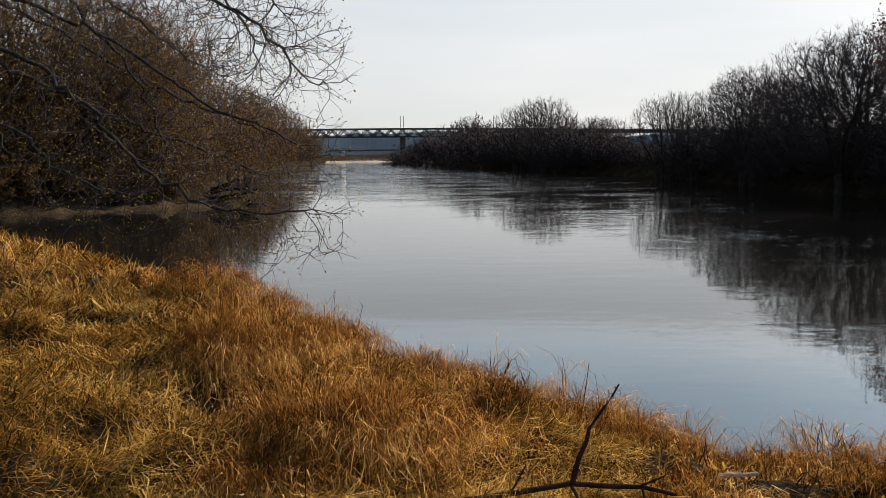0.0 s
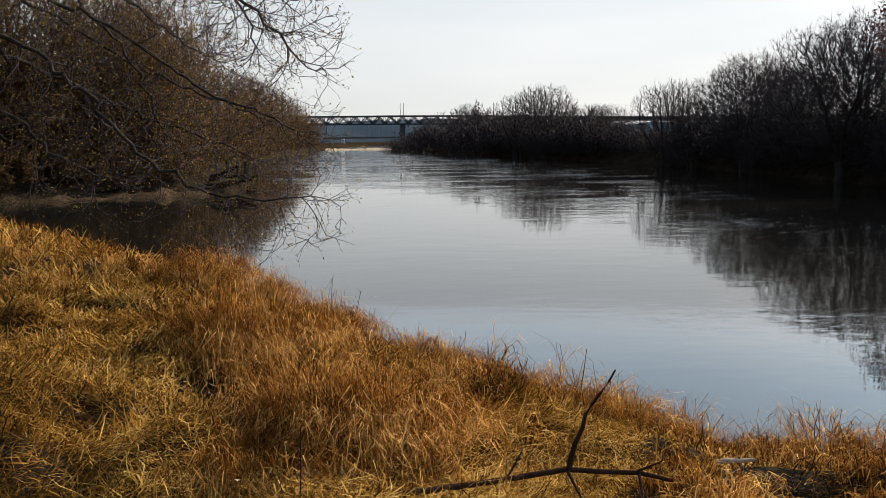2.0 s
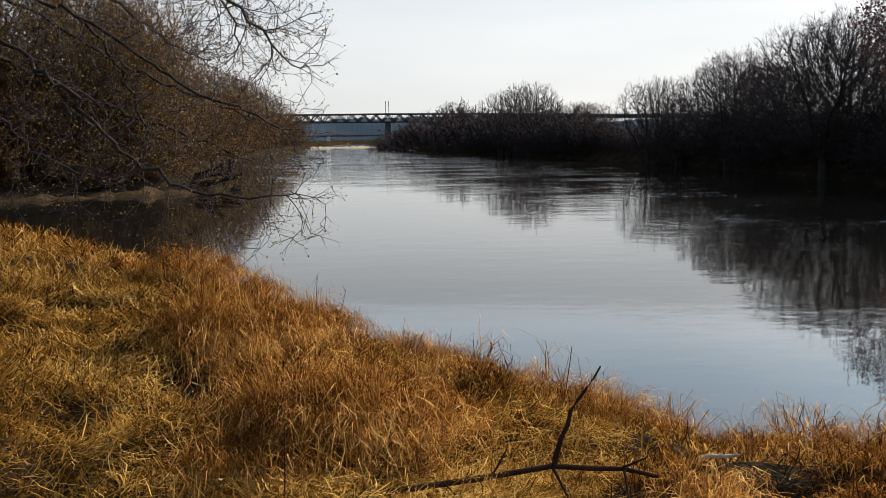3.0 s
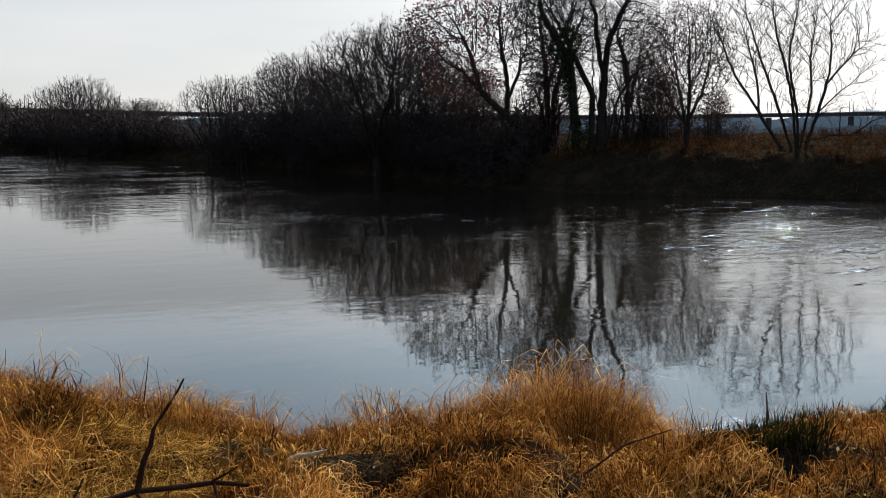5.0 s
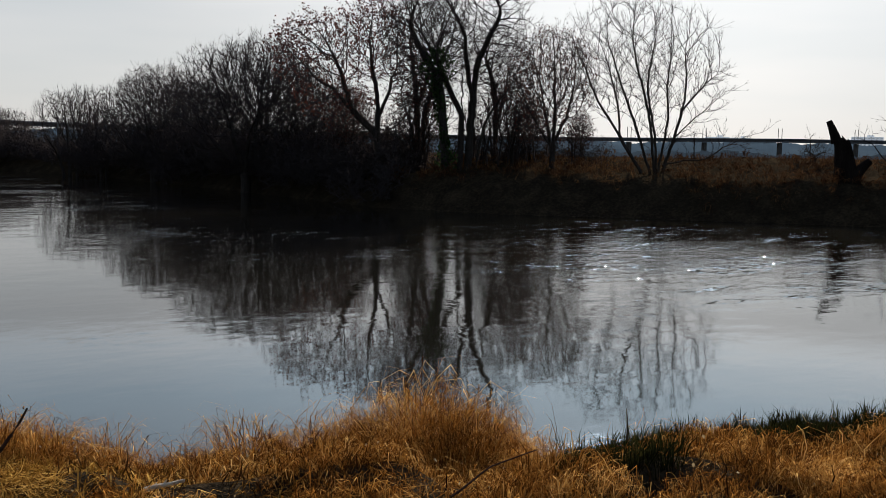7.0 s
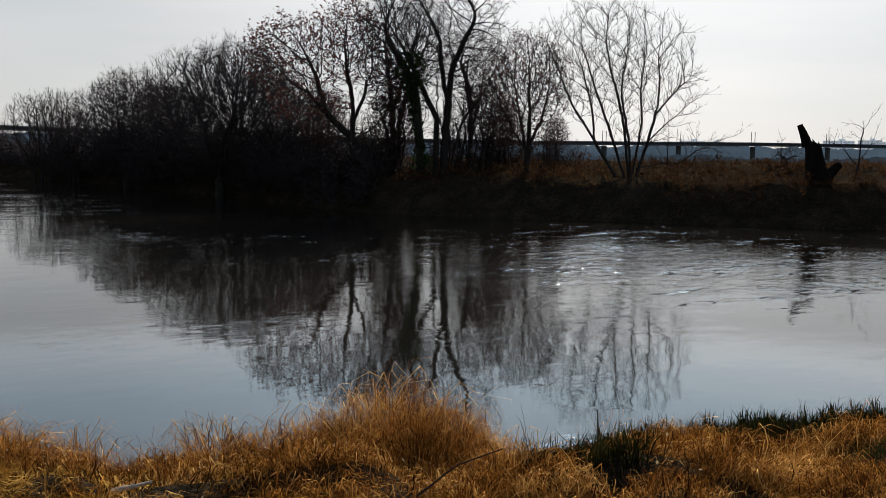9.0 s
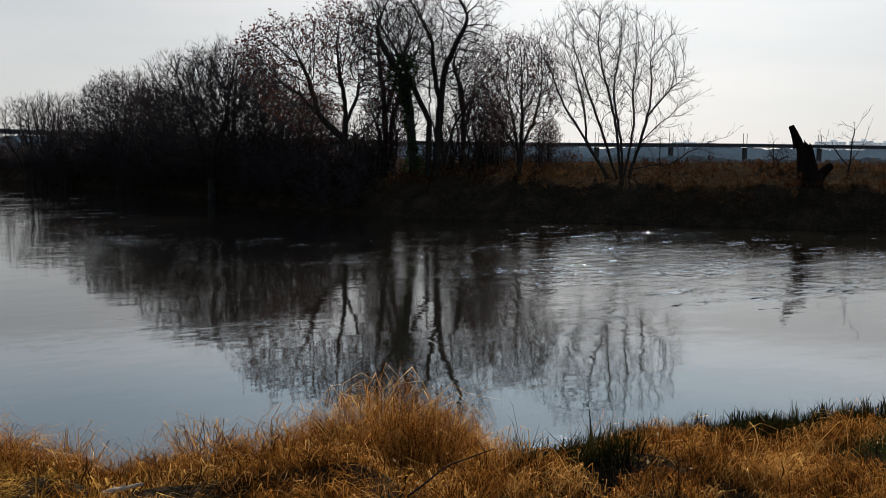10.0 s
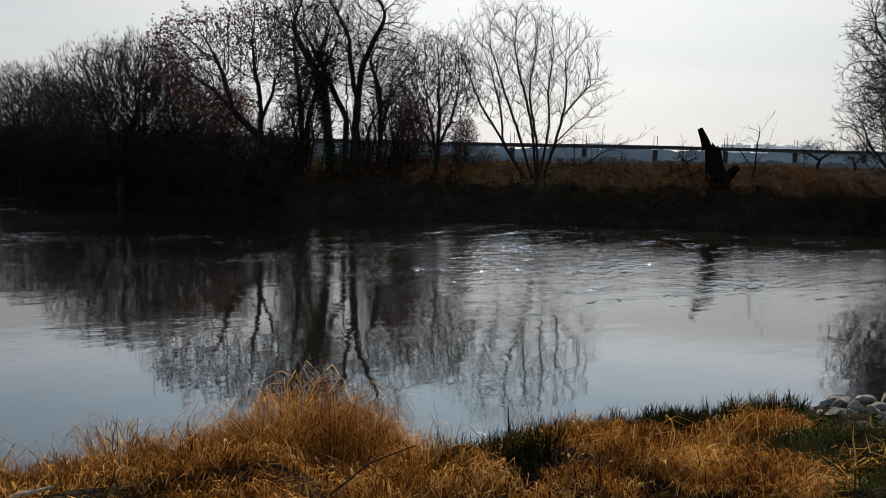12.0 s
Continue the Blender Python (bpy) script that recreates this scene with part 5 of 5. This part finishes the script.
# ---- bridge ----
def bar(bm, a, b, w, h):
    a, b = Vector(a), Vector(b)
    d = b - a
    ln = d.length
    m = Matrix.Translation((a + b) / 2) @ d.to_track_quat("X", "Z").to_matrix().to_4x4() @ Matrix.Diagonal((ln, w, h, 1))
    bmesh.ops.create_cube(bm, size=1.0, matrix=m)


def bridge_path(az):
    d = float(np.interp(az, [-14, -4, 12, 25, 39, 54, 70, 80], [440, 420, 400, 405, 428, 490, 600, 700]))
    el = float(np.interp(az, [-14, -4, 3, 12, 25, 39, 54, 62, 70, 80], [1.48, 1.52, 1.45, 1.26, 1.06, 1.0, 1.08, 1.02, 0.95, 0.85]))
    x, y = P(az, d)
    return Vector((x, y, 3.2 + d * math.tan(radians(el))))


bridge = tagged(new("railway_bridge"), "long grey-green steel truss railway bridge on piers", "bridge")
UP = Vector((0, 0, 1))


def box_part(name, a, b, w, h, material, label=""):
    """A straight member from a to b, w wide and h deep, with eased edges."""
    bm = bmesh.new()
    bar(bm, a, b, w, h)
    bmesh.ops.bevel(bm, geom=bm.edges[:], offset=min(w, h) * 0.08, segments=1, affect="EDGES")
    return part(name, bm_mesh(name, bm, material), bridge, label)


# truss spans over the water, then plate girders across the meadow
for k in range(7):
    a0, a1 = -13.75 + 5.66 * (k - 1), -13.75 + 5.66 * k
    if a0 < -15 or a1 > 3.4:
        continue
    p, q = bridge_path(a0), bridge_path(a1)
    box_part("deck", p - UP * 0.35, q - UP * 0.35, 5.5, 0.7, STEEL)
    d = (q - p)
    side = Vector((d.y, -d.x, 0)).normalized()
    for s_ in (-2.2, 2.2):
        o = side * s_
        box_part("bottom_chord", p + o - UP * 3.8, q + o - UP * 3.8, 0.5, 0.55, STEEL)
        for i in range(8):
            u, v_, m_ = p + d * (i / 8) + o, p + d * ((i + 1) / 8) + o, p + d * ((i + 0.5) / 8) + o
            box_part("diagonal", u - UP * 0.6, m_ - UP * 3.6, 0.45, 0.5, STEEL)
            box_part("diagonal", m_ - UP * 3.6, v_ - UP * 0.6, 0.45, 0.5, STEEL)
            box_part("hanger", m_ - UP * 0.6, m_ - UP * 3.6, 0.22, 0.22, STEEL)
    for end in (q,):
        box_part("pier", Vector((end.x, end.y, -1)), end - UP * 4.1, 2.6, 2.6, CONCRETE)
        for o in (-1.0, 0.4):
            f = end + d.normalized() * o
            box_part("mast", f - UP * 0.2, f + UP * 5.4, 0.22, 0.22, STEEL)
a0 = 3.23
while a0 < 78:
    step = 4.6 * 430 / float(np.interp(a0, [3, 25, 39, 54, 70, 80], [420, 405, 428, 490, 600, 700]))
    a1 = a0 + step
    p, q = bridge_path(a0), bridge_path(a1)
    box_part("deck", p - UP * 0.3, q - UP * 0.3, 5.5, 0.6, HAZED_GIRDER)
    box_part("girder", p - UP * 1.2, q - UP * 1.2, 4.0, 1.3, HAZED_GIRDER)
    d = (q - p).normalized()
    box_part("pier", Vector((q.x, q.y, 1.5)), q - UP * 2.0, 1.8, 2.0, CONCRETE)
    for o in (-1.0, 1.0):
        box_part("mast", q + d * o, q + d * o + UP * 5.0, 0.22, 0.22, STEEL)
    a0 = a1

# a low road bridge far up the river, with one pale pier
low_bridge = tagged(new("road_bridge"), "low far road bridge with a pale pier", "bridge")
bm = bmesh.new()
bar(bm, (*P(-7.2, 560), 5.0), (*P(-1.5, 560), 5.0), 7, 0.9)
part("deck", bm_mesh("deck", bm, CONCRETE), low_bridge)
bm = bmesh.new()
bar(bm, (*P(-6.05, 555), -1), (*P(-6.05, 555), 4.6), 2.6, 2.0)
part("pier", bm_mesh("pier", bm, PALE_STONE), low_bridge, "pale stone pier")

# ---- far woods ----
def wood_line(name, d, az0, az1, low, high, seed, material):
    rng = np.random.default_rng(seed)
    a = np.arange(az0, az1, 0.08)
    h = np.zeros(len(a))
    for k in (0.25, 0.7, 2.0, 5.0, 11.0):
        h += np.sin(a * k * 2 + rng.uniform(0, 6)) * 0.5 / (1 + k * 0.5) + rng.normal(0, 0.05, len(a))
    h = low + (high - low) * (h - h.min()) / (h.max() - h.min())
    x, y = np.sin(np.radians(a)) * d, np.cos(np.radians(a)) * d
    n = len(a)
    v = np.concatenate([np.stack([x, y, np.full(n, -3.0)], 1), np.stack([x, y, h], 1), np.stack([x * 1.06, y * 1.06, h * 0.9], 1)])
    i = np.arange(n - 1)
    q = np.concatenate([np.stack([i, i + 1, n + i + 1, n + i], 1), np.stack([n + i, n + i + 1, 2 * n + i + 1, 2 * n + i], 1)])
    return tagged(new(name, mesh_from(name, v, [q], material)), "hazy blue-grey belt of distant woods", "woods", kind="structure")


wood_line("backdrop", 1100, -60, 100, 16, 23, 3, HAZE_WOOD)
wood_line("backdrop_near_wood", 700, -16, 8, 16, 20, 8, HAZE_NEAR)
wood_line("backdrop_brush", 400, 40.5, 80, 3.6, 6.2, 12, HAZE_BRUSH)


# ---- blocks of flats on the skyline ----
def apartment_building(az, d, wide, high, storeys, bays):
    ob = new("apartment_building")
    bm = bmesh.new()
    bmesh.ops.create_cube(bm, size=1.0, matrix=Matrix.Translation((0, 0, high / 2)) @ Matrix.Diagonal((wide, 14, high, 1)))
    part("wall", bm_mesh("wall", bm, HAZE_WALL), ob)
    bm = bmesh.new()
    bmesh.ops.create_cube(bm, size=1.0, matrix=Matrix.Translation((wide * 0.1, 0, high + 1.2)) @ Matrix.Diagonal((wide * 0.22, 6, 2.4, 1)))
    part("roof_house", bm_mesh("roof_house", bm, HAZE_WALL), ob)
    bm = bmesh.new()
    bmesh.ops.create_cube(bm, size=1.0, matrix=Matrix.Diagonal((wide / bays * 0.55, 0.4, 1.5, 1)))
    pane = bm_mesh("window", bm, HAZE_WINDOW)
    for i in range(bays):
        for j in range(storeys):
            w = part("window", pane, ob)
            w.location = (-wide / 2 + wide * (i + 0.5) / bays, -7.0, high - 1.8 - 2.9 * j)
    x, y = P(az, d)
    ob.matrix_basis = Matrix.Translation((x, y, 2)) @ Matrix.Rotation(radians(-az), 4, "Z")
    return tagged(ob, "concrete block of flats, pale with painted haze, far beyond the woods", "apartment building", "skyline buildings")


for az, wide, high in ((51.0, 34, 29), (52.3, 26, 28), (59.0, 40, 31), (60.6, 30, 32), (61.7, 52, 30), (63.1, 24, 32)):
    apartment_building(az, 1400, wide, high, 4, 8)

# ---- far bank: stump, saplings ----
def stump_thing():
    """A broken dead trunk: fluted, wider at the foot, with a torn top that ends in a slanting spike."""
    ob = new("dead_stump")
    g = np.random.default_rng(8)
    n, rows = 28, 26
    a = np.arange(n) * 2 * np.pi / n
    crest = 2.85 + 0.35 * np.clip(np.cos(a - np.pi), 0, 1) ** 3 + 0.14 * np.sin(5 * a + 1) + g.normal(0, 0.12, n)
    v = []
    for i in range(rows):
        t = i / (rows - 1)
        z = crest * t
        r = (0.68 - 0.2 * np.minimum(z / 2.4, 1) + 0.16 * np.exp(-z * 2.2)) * (1 + 0.09 * np.sin(3 * a + 2 * t) + 0.05 * np.sin(9 * a)) * (1 - 0.35 * np.clip(z - 2.6, 0, 1))
        lean = -0.16 * z - 0.22 * np.clip(z - 2.4, 0, 2)
        v.append(np.stack([np.cos(a) * r + lean, np.sin(a) * r, z], 1))
    for i in range(4):
        t = 1 - (i + 1) * 0.22
        v.append(v[rows - 1] * np.array([1, 1, 0]) * 0 + np.stack([np.cos(a) * 0.42 * t - 0.45, np.sin(a) * 0.42 * t, crest - 0.5 * (i + 1) * (1 - t * 0.3)], 1))
    rows_ = len(v)
    v = np.concatenate(v)
    idx = np.arange(rows_ * n).reshape(rows_, n)
    nx = np.roll(idx, -1, axis=1)
    q = np.stack([idx[:-1], nx[:-1], nx[1:], idx[1:]], -1).reshape(-1, 4)
    part("trunk", mesh_from("trunk", v, [q], DEADWOOD), ob)
    lump = shoot(g, np.array([[0.2, 0.1, 0.5]]), np.array([[1.0, 0.1, 0.3]]), np.array([1.6]), np.array([0.44]), 9, 0.16, 0.02, 0.5)
    horn = shoot(g, np.array([[-0.72, 0.0, 2.55]]), np.array([[-0.2, 0, 1.0]]), np.array([1.35]), np.array([0.34]), 9, 0.05, 0.0, 0.5)
    horn[0][:, :, 0] -= 0.32 * np.linspace(0, 1, 9) ** 2
    w, f = tubes([horn], 9)
    part("horn", mesh_from("horn", w, [f], DEADWOOD), ob)
    w, f = tubes([lump], 9)
    part("broken_limb", mesh_from("broken_limb", w, [f], DEADWOOD), ob)
    return tagged(ob, "broken dead tree stump with a torn pointed top", "tree stump")


place(stump_thing(), 57.95, 52.6, 0, 0.84)
sapling = tagged(grown_tree("sapling", 61, [[(0, 0, 0), (0.1, 0, 1.6), (0.3, 0, 3.0), (0.9, 0, 4.0)], [(0.1, 0, 0.9), (-0.8, 0, 2.0), (-1.5, 0, 2.3)], [(0.1, 0, 1.3), (0.7, 0.1, 2.2), (0.9, 0.1, 3.0)]], [((0, 0, 2.5), (1.3, 0.6, 1.1), 60)], BARK, TWIG, None,
                            tip=0.01, most=0.06, step=0.28, kill=0.45, reach=1.8, up=0.2, twigs=(1, 0.4, 0.009), twiglets=(1, 0.25, 0.008)), "thin bare sapling on the meadow", "tree", "saplings")
place(sapling, 59.9, 56)
for az, d, turn, size in ((56.0, 60, 120, 0.6), (49.6, 60, 90, 0.6), (62.6, 84, 10, 0.8)):
    place(copy_thing(sapling, Matrix()), az, d, turn, size)
for az, d, turn, size in ((38.6, 62, 10, 0.75), (39.8, 63, 80, 0.8), (43.0, 62, 150, 0.55), (33.2, 60, 200, 0.9), (37.6, 61, 260, 0.85)):
    place(copy_thing(shrub, Matrix()), az, d, turn, size)

# ---- far bank and upstream: sand, driftwood ----
def sandbar(az, d, long_, wide, high, turn, material=SAND, label="low pale sandbar at the water's edge"):
    n, rings = 40, 8
    a = np.arange(n) * 2 * np.pi / n
    v = [np.array([[0, 0, high]])]
    for i in range(1, rings + 1):
        t = i / rings
        wob = 1 + 0.12 * np.sin(3 * a + 1) + 0.07 * np.sin(7 * a)
        v.append(np.stack([np.cos(a) * long_ * t * wob, np.sin(a) * wide * t * wob, high * (1 - t ** 2) * (1 + 0.35 * np.sin(2.6 * np.cos(a) * long_ * t + 4 * t) + 0.2 * np.sin(5 * np.cos(a) * long_ * t)) - 0.15 * t], 1))
    v = np.concatenate(v)
    f3 = np.stack([np.zeros(n, int), 1 + np.arange(n), 1 + (np.arange(n) + 1) % n], 1)
    idx = 1 + np.arange(rings * n).reshape(rings, n)
    nx = np.roll(idx, -1, axis=1)
    q = np.stack([idx[:-1], idx[1:], nx[1:], nx[:-1]], -1).reshape(-1, 4)
    ob = new("sandbar", mesh_from("sandbar", v, [f3, q], material, True))
    x, y = P(az, d)
    ob.matrix_basis = Matrix.Translation((x, y, 0.0)) @ Matrix.Rotation(radians(-az + turn), 4, "Z")
    return tagged(ob, label, "sandbar", "sandbars")


sandbar(-6.6, 345, 9, 6, 0.5, 0)
sandbar(-4.6, 350, 11, 6, 0.45, 3)
sandbar(-17.0, 58.9, 4.4, 1.3, 0.36, 4, MUD, "low brown mud ledge at the cove's edge")
sandbar(-22.6, 57.6, 3.8, 1.0, 0.24, -6, MUD, "low brown mud ledge at the cove's edge")
sandbar(-13.5, 63.0, 5.0, 1.2, 0.2, -5, MUD, "low brown mud ledge at the tip of the spit")


def log_thing(name, az, d, length, radius, turn, rise, material, label, lift=0.0):
    """A lying bough with a few broken stubs."""
    g = np.random.default_rng(int(abs(az) * 10 + d))
    main = shoot(g, np.array([[-length / 2, 0, radius * 0.6]]), np.array([[1.0, 0.05, rise]]), np.array([length]), np.array([radius]), 9, 0.07, 0.0, 0.55)
    stubs = children(g, *main, count=4, span=(0.15, 0.95), angle=55, ratio=0.22, n=4, wiggle=0.1, lift=0.05, thin=0.5)
    ob = new(name)
    part("stem", mesh_from("stem", *(lambda v, q: (v, [q]))(*tubes([main], 8)), material, True), ob)
    part("stub", mesh_from("stub", *(lambda v, q: (v, [q]))(*tubes([stubs], 5)), material, True), ob)
    x, y = P(az, d)
    ob.matrix_basis = Matrix.Translation((x, y, max(ground_at(x, y), -0.05) + lift)) @ Matrix.Rotation(radians(-az + turn), 4, "Z")
    return tagged(ob, label, "driftwood")


log_thing("drift_log", -11.6, 62.5, 3.6, 0.16, 8, 0.05, DEADWOOD, "dark driftwood log on the spit")
log_thing("drift_log", -13.4, 61.0, 4.2, 0.14, -12, 0.1, DEADWOOD, "dark driftwood log on the spit")
log_thing("drift_log", -20.6, 58.6, 5.0, 0.15, 5, 0.04, DEADWOOD, "dark driftwood log on the shore")
for az, d, length, radius, turn in ((-12.3, 61.6, 2.2, 0.13, 30), (-11.9, 63.0, 1.8, 0.15, -25), (-12.8, 61.9, 2.6, 0.12, 10), (-11.3, 63.4, 1.5, 0.12, 50), (-13.2, 62.2, 2.0, 0.16, -40)):
    log_thing("drift_log", az, d, length, radius, turn, 0.15, DEADWOOD, "dark driftwood heaped on the spit", 0.15)
log_thing("bleached_branch", 17.9, 4.6, 0.2, 0.015, 18, 0.12, DRIFT, "short bleached branch lying in the grass", 0.12)


# ---- near bank: sticks, weeds, stones ----
def limb_from(points, r0, r1, seed, bits=9):
    """A crooked stick through a few bends, as (points, radii)."""
    p = np.array(points, float)
    t = np.linspace(0, len(p) - 1, bits)
    i = np.minimum(t.astype(int), len(p) - 2)
    k = (t - i)[:, None]
    q = p[i] * (1 - k) + p[i + 1] * k
    q += np.random.default_rng(seed).normal(0, r0 * 0.15, q.shape)
    return q[None], np.linspace(r0, r1, bits)[None]


def AT(az, d, z):
    return (*P(az, d), z)


fork = AT(7.8, 4.12, 1.71)
stick = new("forked_stick")
for name, pts, r0, r1 in (("stem", [AT(-8, 3.72, 1.7), AT(-2, 3.85, 1.7), fork, AT(12.2, 4.16, 1.7), AT(14.2, 4.2, 1.66)], 0.017, 0.009),
                          ("upright_branch", [fork, AT(8.9, 4.12, 1.97), AT(10.7, 4.12, 2.17)], 0.014, 0.004),
                          ("side_branch", [fork, AT(8.8, 3.95, 1.63)], 0.009, 0.004),
                          ("side_branch", [AT(12.0, 4.16, 1.7), AT(13.6, 4.1, 1.78)], 0.006, 0.003),
                          ("side_branch", [AT(12.2, 4.16, 1.7), AT(12.6, 3.95, 1.6)], 0.007, 0.003),
                          ("side_branch", [AT(4.0, 4.0, 1.7), AT(5.0, 4.1, 1.8)], 0.006, 0.003)):
    v, q = tubes([limb_from(pts, r0, r1, len(pts))], 8)
    part(name, mesh_from(name, v, [q], STICK, True), stick)
tagged(stick, "dark forked stick, one prong standing up from the grass", "stick")
thin = new("thin_stick")
v, q = tubes([limb_from([AT(34.6, 4.25, 1.66), AT(37, 4.5, 1.72), AT(39.8, 4.9, 1.68)], 0.0055, 0.003, 4)], 6)
part("stem", mesh_from("stem", v, [q], STICK, True), thin)
tagged(thin, "thin dark stick lying across the grass", "stick")


def weed(az, d, tall, seed, sides=4, radius=0.004, lean=(0.0, 0.0), spread=40, label="dry upright weed stalk"):
    g = np.random.default_rng(seed)
    main = shoot(g, np.array([[0, 0, -0.05]]), np.array([[lean[0], lean[1], 1.0]]), np.array([tall]), np.array([radius]), 7, 0.05, 0.0, 0.4)
    ob = new("weed_stalk")
    part("stem", mesh_from("stem", *(lambda v, q: (v, [q]))(*tubes([main], 5)), STICK), ob)
    if sides:
        k1 = children(g, *main, count=sides, span=(0.4, 1), angle=spread, ratio=0.3, n=4, wiggle=0.2, lift=0.03, floor=0.0018)
        v, q = specks(g, np.concatenate([k1[0][:, -1], k1[0][:, 2]]), 0.014)
        w, f = tubes([k1], 3)
        tagged(part("twig", mesh_from("twig", w, [f], STICK), ob), kind="stuff")
        tagged(part("seed_head", mesh_from("seed_head", v, [q], RUST), ob), kind="stuff")
    x, y = P(az, d)
    ob.matrix_basis = Matrix.Translation((x, y, ground_at(x, y))) @ Matrix.Rotation(radians(-az), 4, "Z")
    return tagged(ob, label, "weed", "weed stalks")


weed(3.0, 7.0, 0.5, 1, 3, 0.006)
weed(3.9, 6.9, 0.36, 2, 4, 0.003, (0.4, 0))
weed(8.3, 6.5, 0.75, 3, 0, 0.006)
weed(10.8, 6.4, 0.65, 4, 7, 0.0028)
weed(11.6, 6.4, 0.52, 5, 8, 0.0028, (0.1, 0))
weed(12.3, 6.5, 0.45, 6, 6, 0.0028, (0.2, 0))
weed(-5.9, 8.6, 0.6, 7, 5, 0.005, (0.25, 0))
weed(-1.6, 8.0, 0.62, 8, 4, 0.004, (-0.1, 0))
weed(-9.0, 3.6, 0.42, 9, 5, 0.004, (0.05, 0))
weed(45.9, 10.0, 0.6, 10, 0, 0.014, label="short dark post stump among the sedge")
weed(20.5, 6.0, 0.4, 11, 3, 0.003)
weed(29.0, 6.3, 0.62, 12, 5, 0.003)


def stone(seed, size):
    """A broken block of stone: a rough ball cut by a few planes, with worn edges."""
    g = np.random.default_rng(seed)
    bm = bmesh.new()
    bmesh.ops.create_icosphere(bm, subdivisions=3, radius=1.0)
    cuts = [(unit(g.normal(0, 1, 3)), g.uniform(0.35, 0.72)) for _ in range(9)]
    off = Vector(g.uniform(0, 50, 3))
    for v in bm.verts:
        p = np.array(v.co)
        for nrm, dist in cuts:
            over_ = p @ nrm - dist
            if over_ > 0:
                p = p - nrm * over_ * 0.985
        p = p * np.array([1.15, 0.8, 0.5]) * (1 + 0.05 * noise.noise(Vector(p) * 3 + off))
        v.co = Vector(p) * size
    return bm_mesh("stone", bm, ROCK)


g = np.random.default_rng(14)
shapes = [stone(300 + i, 1.0) for i in range(6)]
STONES = [(63.2, 13.0, 0.2), (64.0, 13.3, 0.18), (64.9, 13.6, 0.4), (66.3, 13.8, 0.34), (64.8, 12.6, 0.3), (65.8, 12.8, 0.34), (66.8, 12.9, 0.3), (64.6, 11.7, 0.26), (65.6, 11.9, 0.32), (66.3, 11.3, 0.34),
          (63.6, 12.0, 0.12), (67.4, 12.2, 0.36), (67.8, 13.4, 0.4), (68.6, 11.8, 0.3), (69.0, 12.8, 0.36), (70.0, 13.6, 0.4), (68.2, 14.2, 0.38), (62.6, 12.2, 0.1), (65.3, 14.0, 0.22), (66.0, 12.3, 0.2),
          (67.0, 11.6, 0.24), (63.9, 12.6, 0.16), (64.3, 12.1, 0.2), (65.0, 13.1, 0.26), (66.1, 13.3, 0.28), (67.2, 12.5, 0.26), (62.9, 12.6, 0.14), (66.6, 10.9, 0.22), (65.0, 11.2, 0.16),
          (66.0, 10.6, 0.26), (66.9, 10.3, 0.3), (67.6, 10.8, 0.34), (68.0, 10.0, 0.24), (67.3, 9.7, 0.3), (66.4, 9.9, 0.16), (68.4, 10.5, 0.36), (68.9, 9.8, 0.3), (67.0, 11.2, 0.36), (67.7, 11.5, 0.3)]
for k, (az, d, size) in enumerate(STONES):
    ob = new("stone", shapes[k % 6])
    x, y = P(az, d)
    ob.matrix_basis = Matrix.Translation((x, y, max(ground_at(x, y), -0.05) + size * 0.11)) @ Euler((g.uniform(-0.3, 0.3), g.uniform(-0.3, 0.3), g.uniform(0, 6.3))).to_matrix().to_4x4() @ Matrix.Scale(size * 0.54, 4)
    tagged(ob, "grey broken stone lying on the shore", "stone", "shore stones")
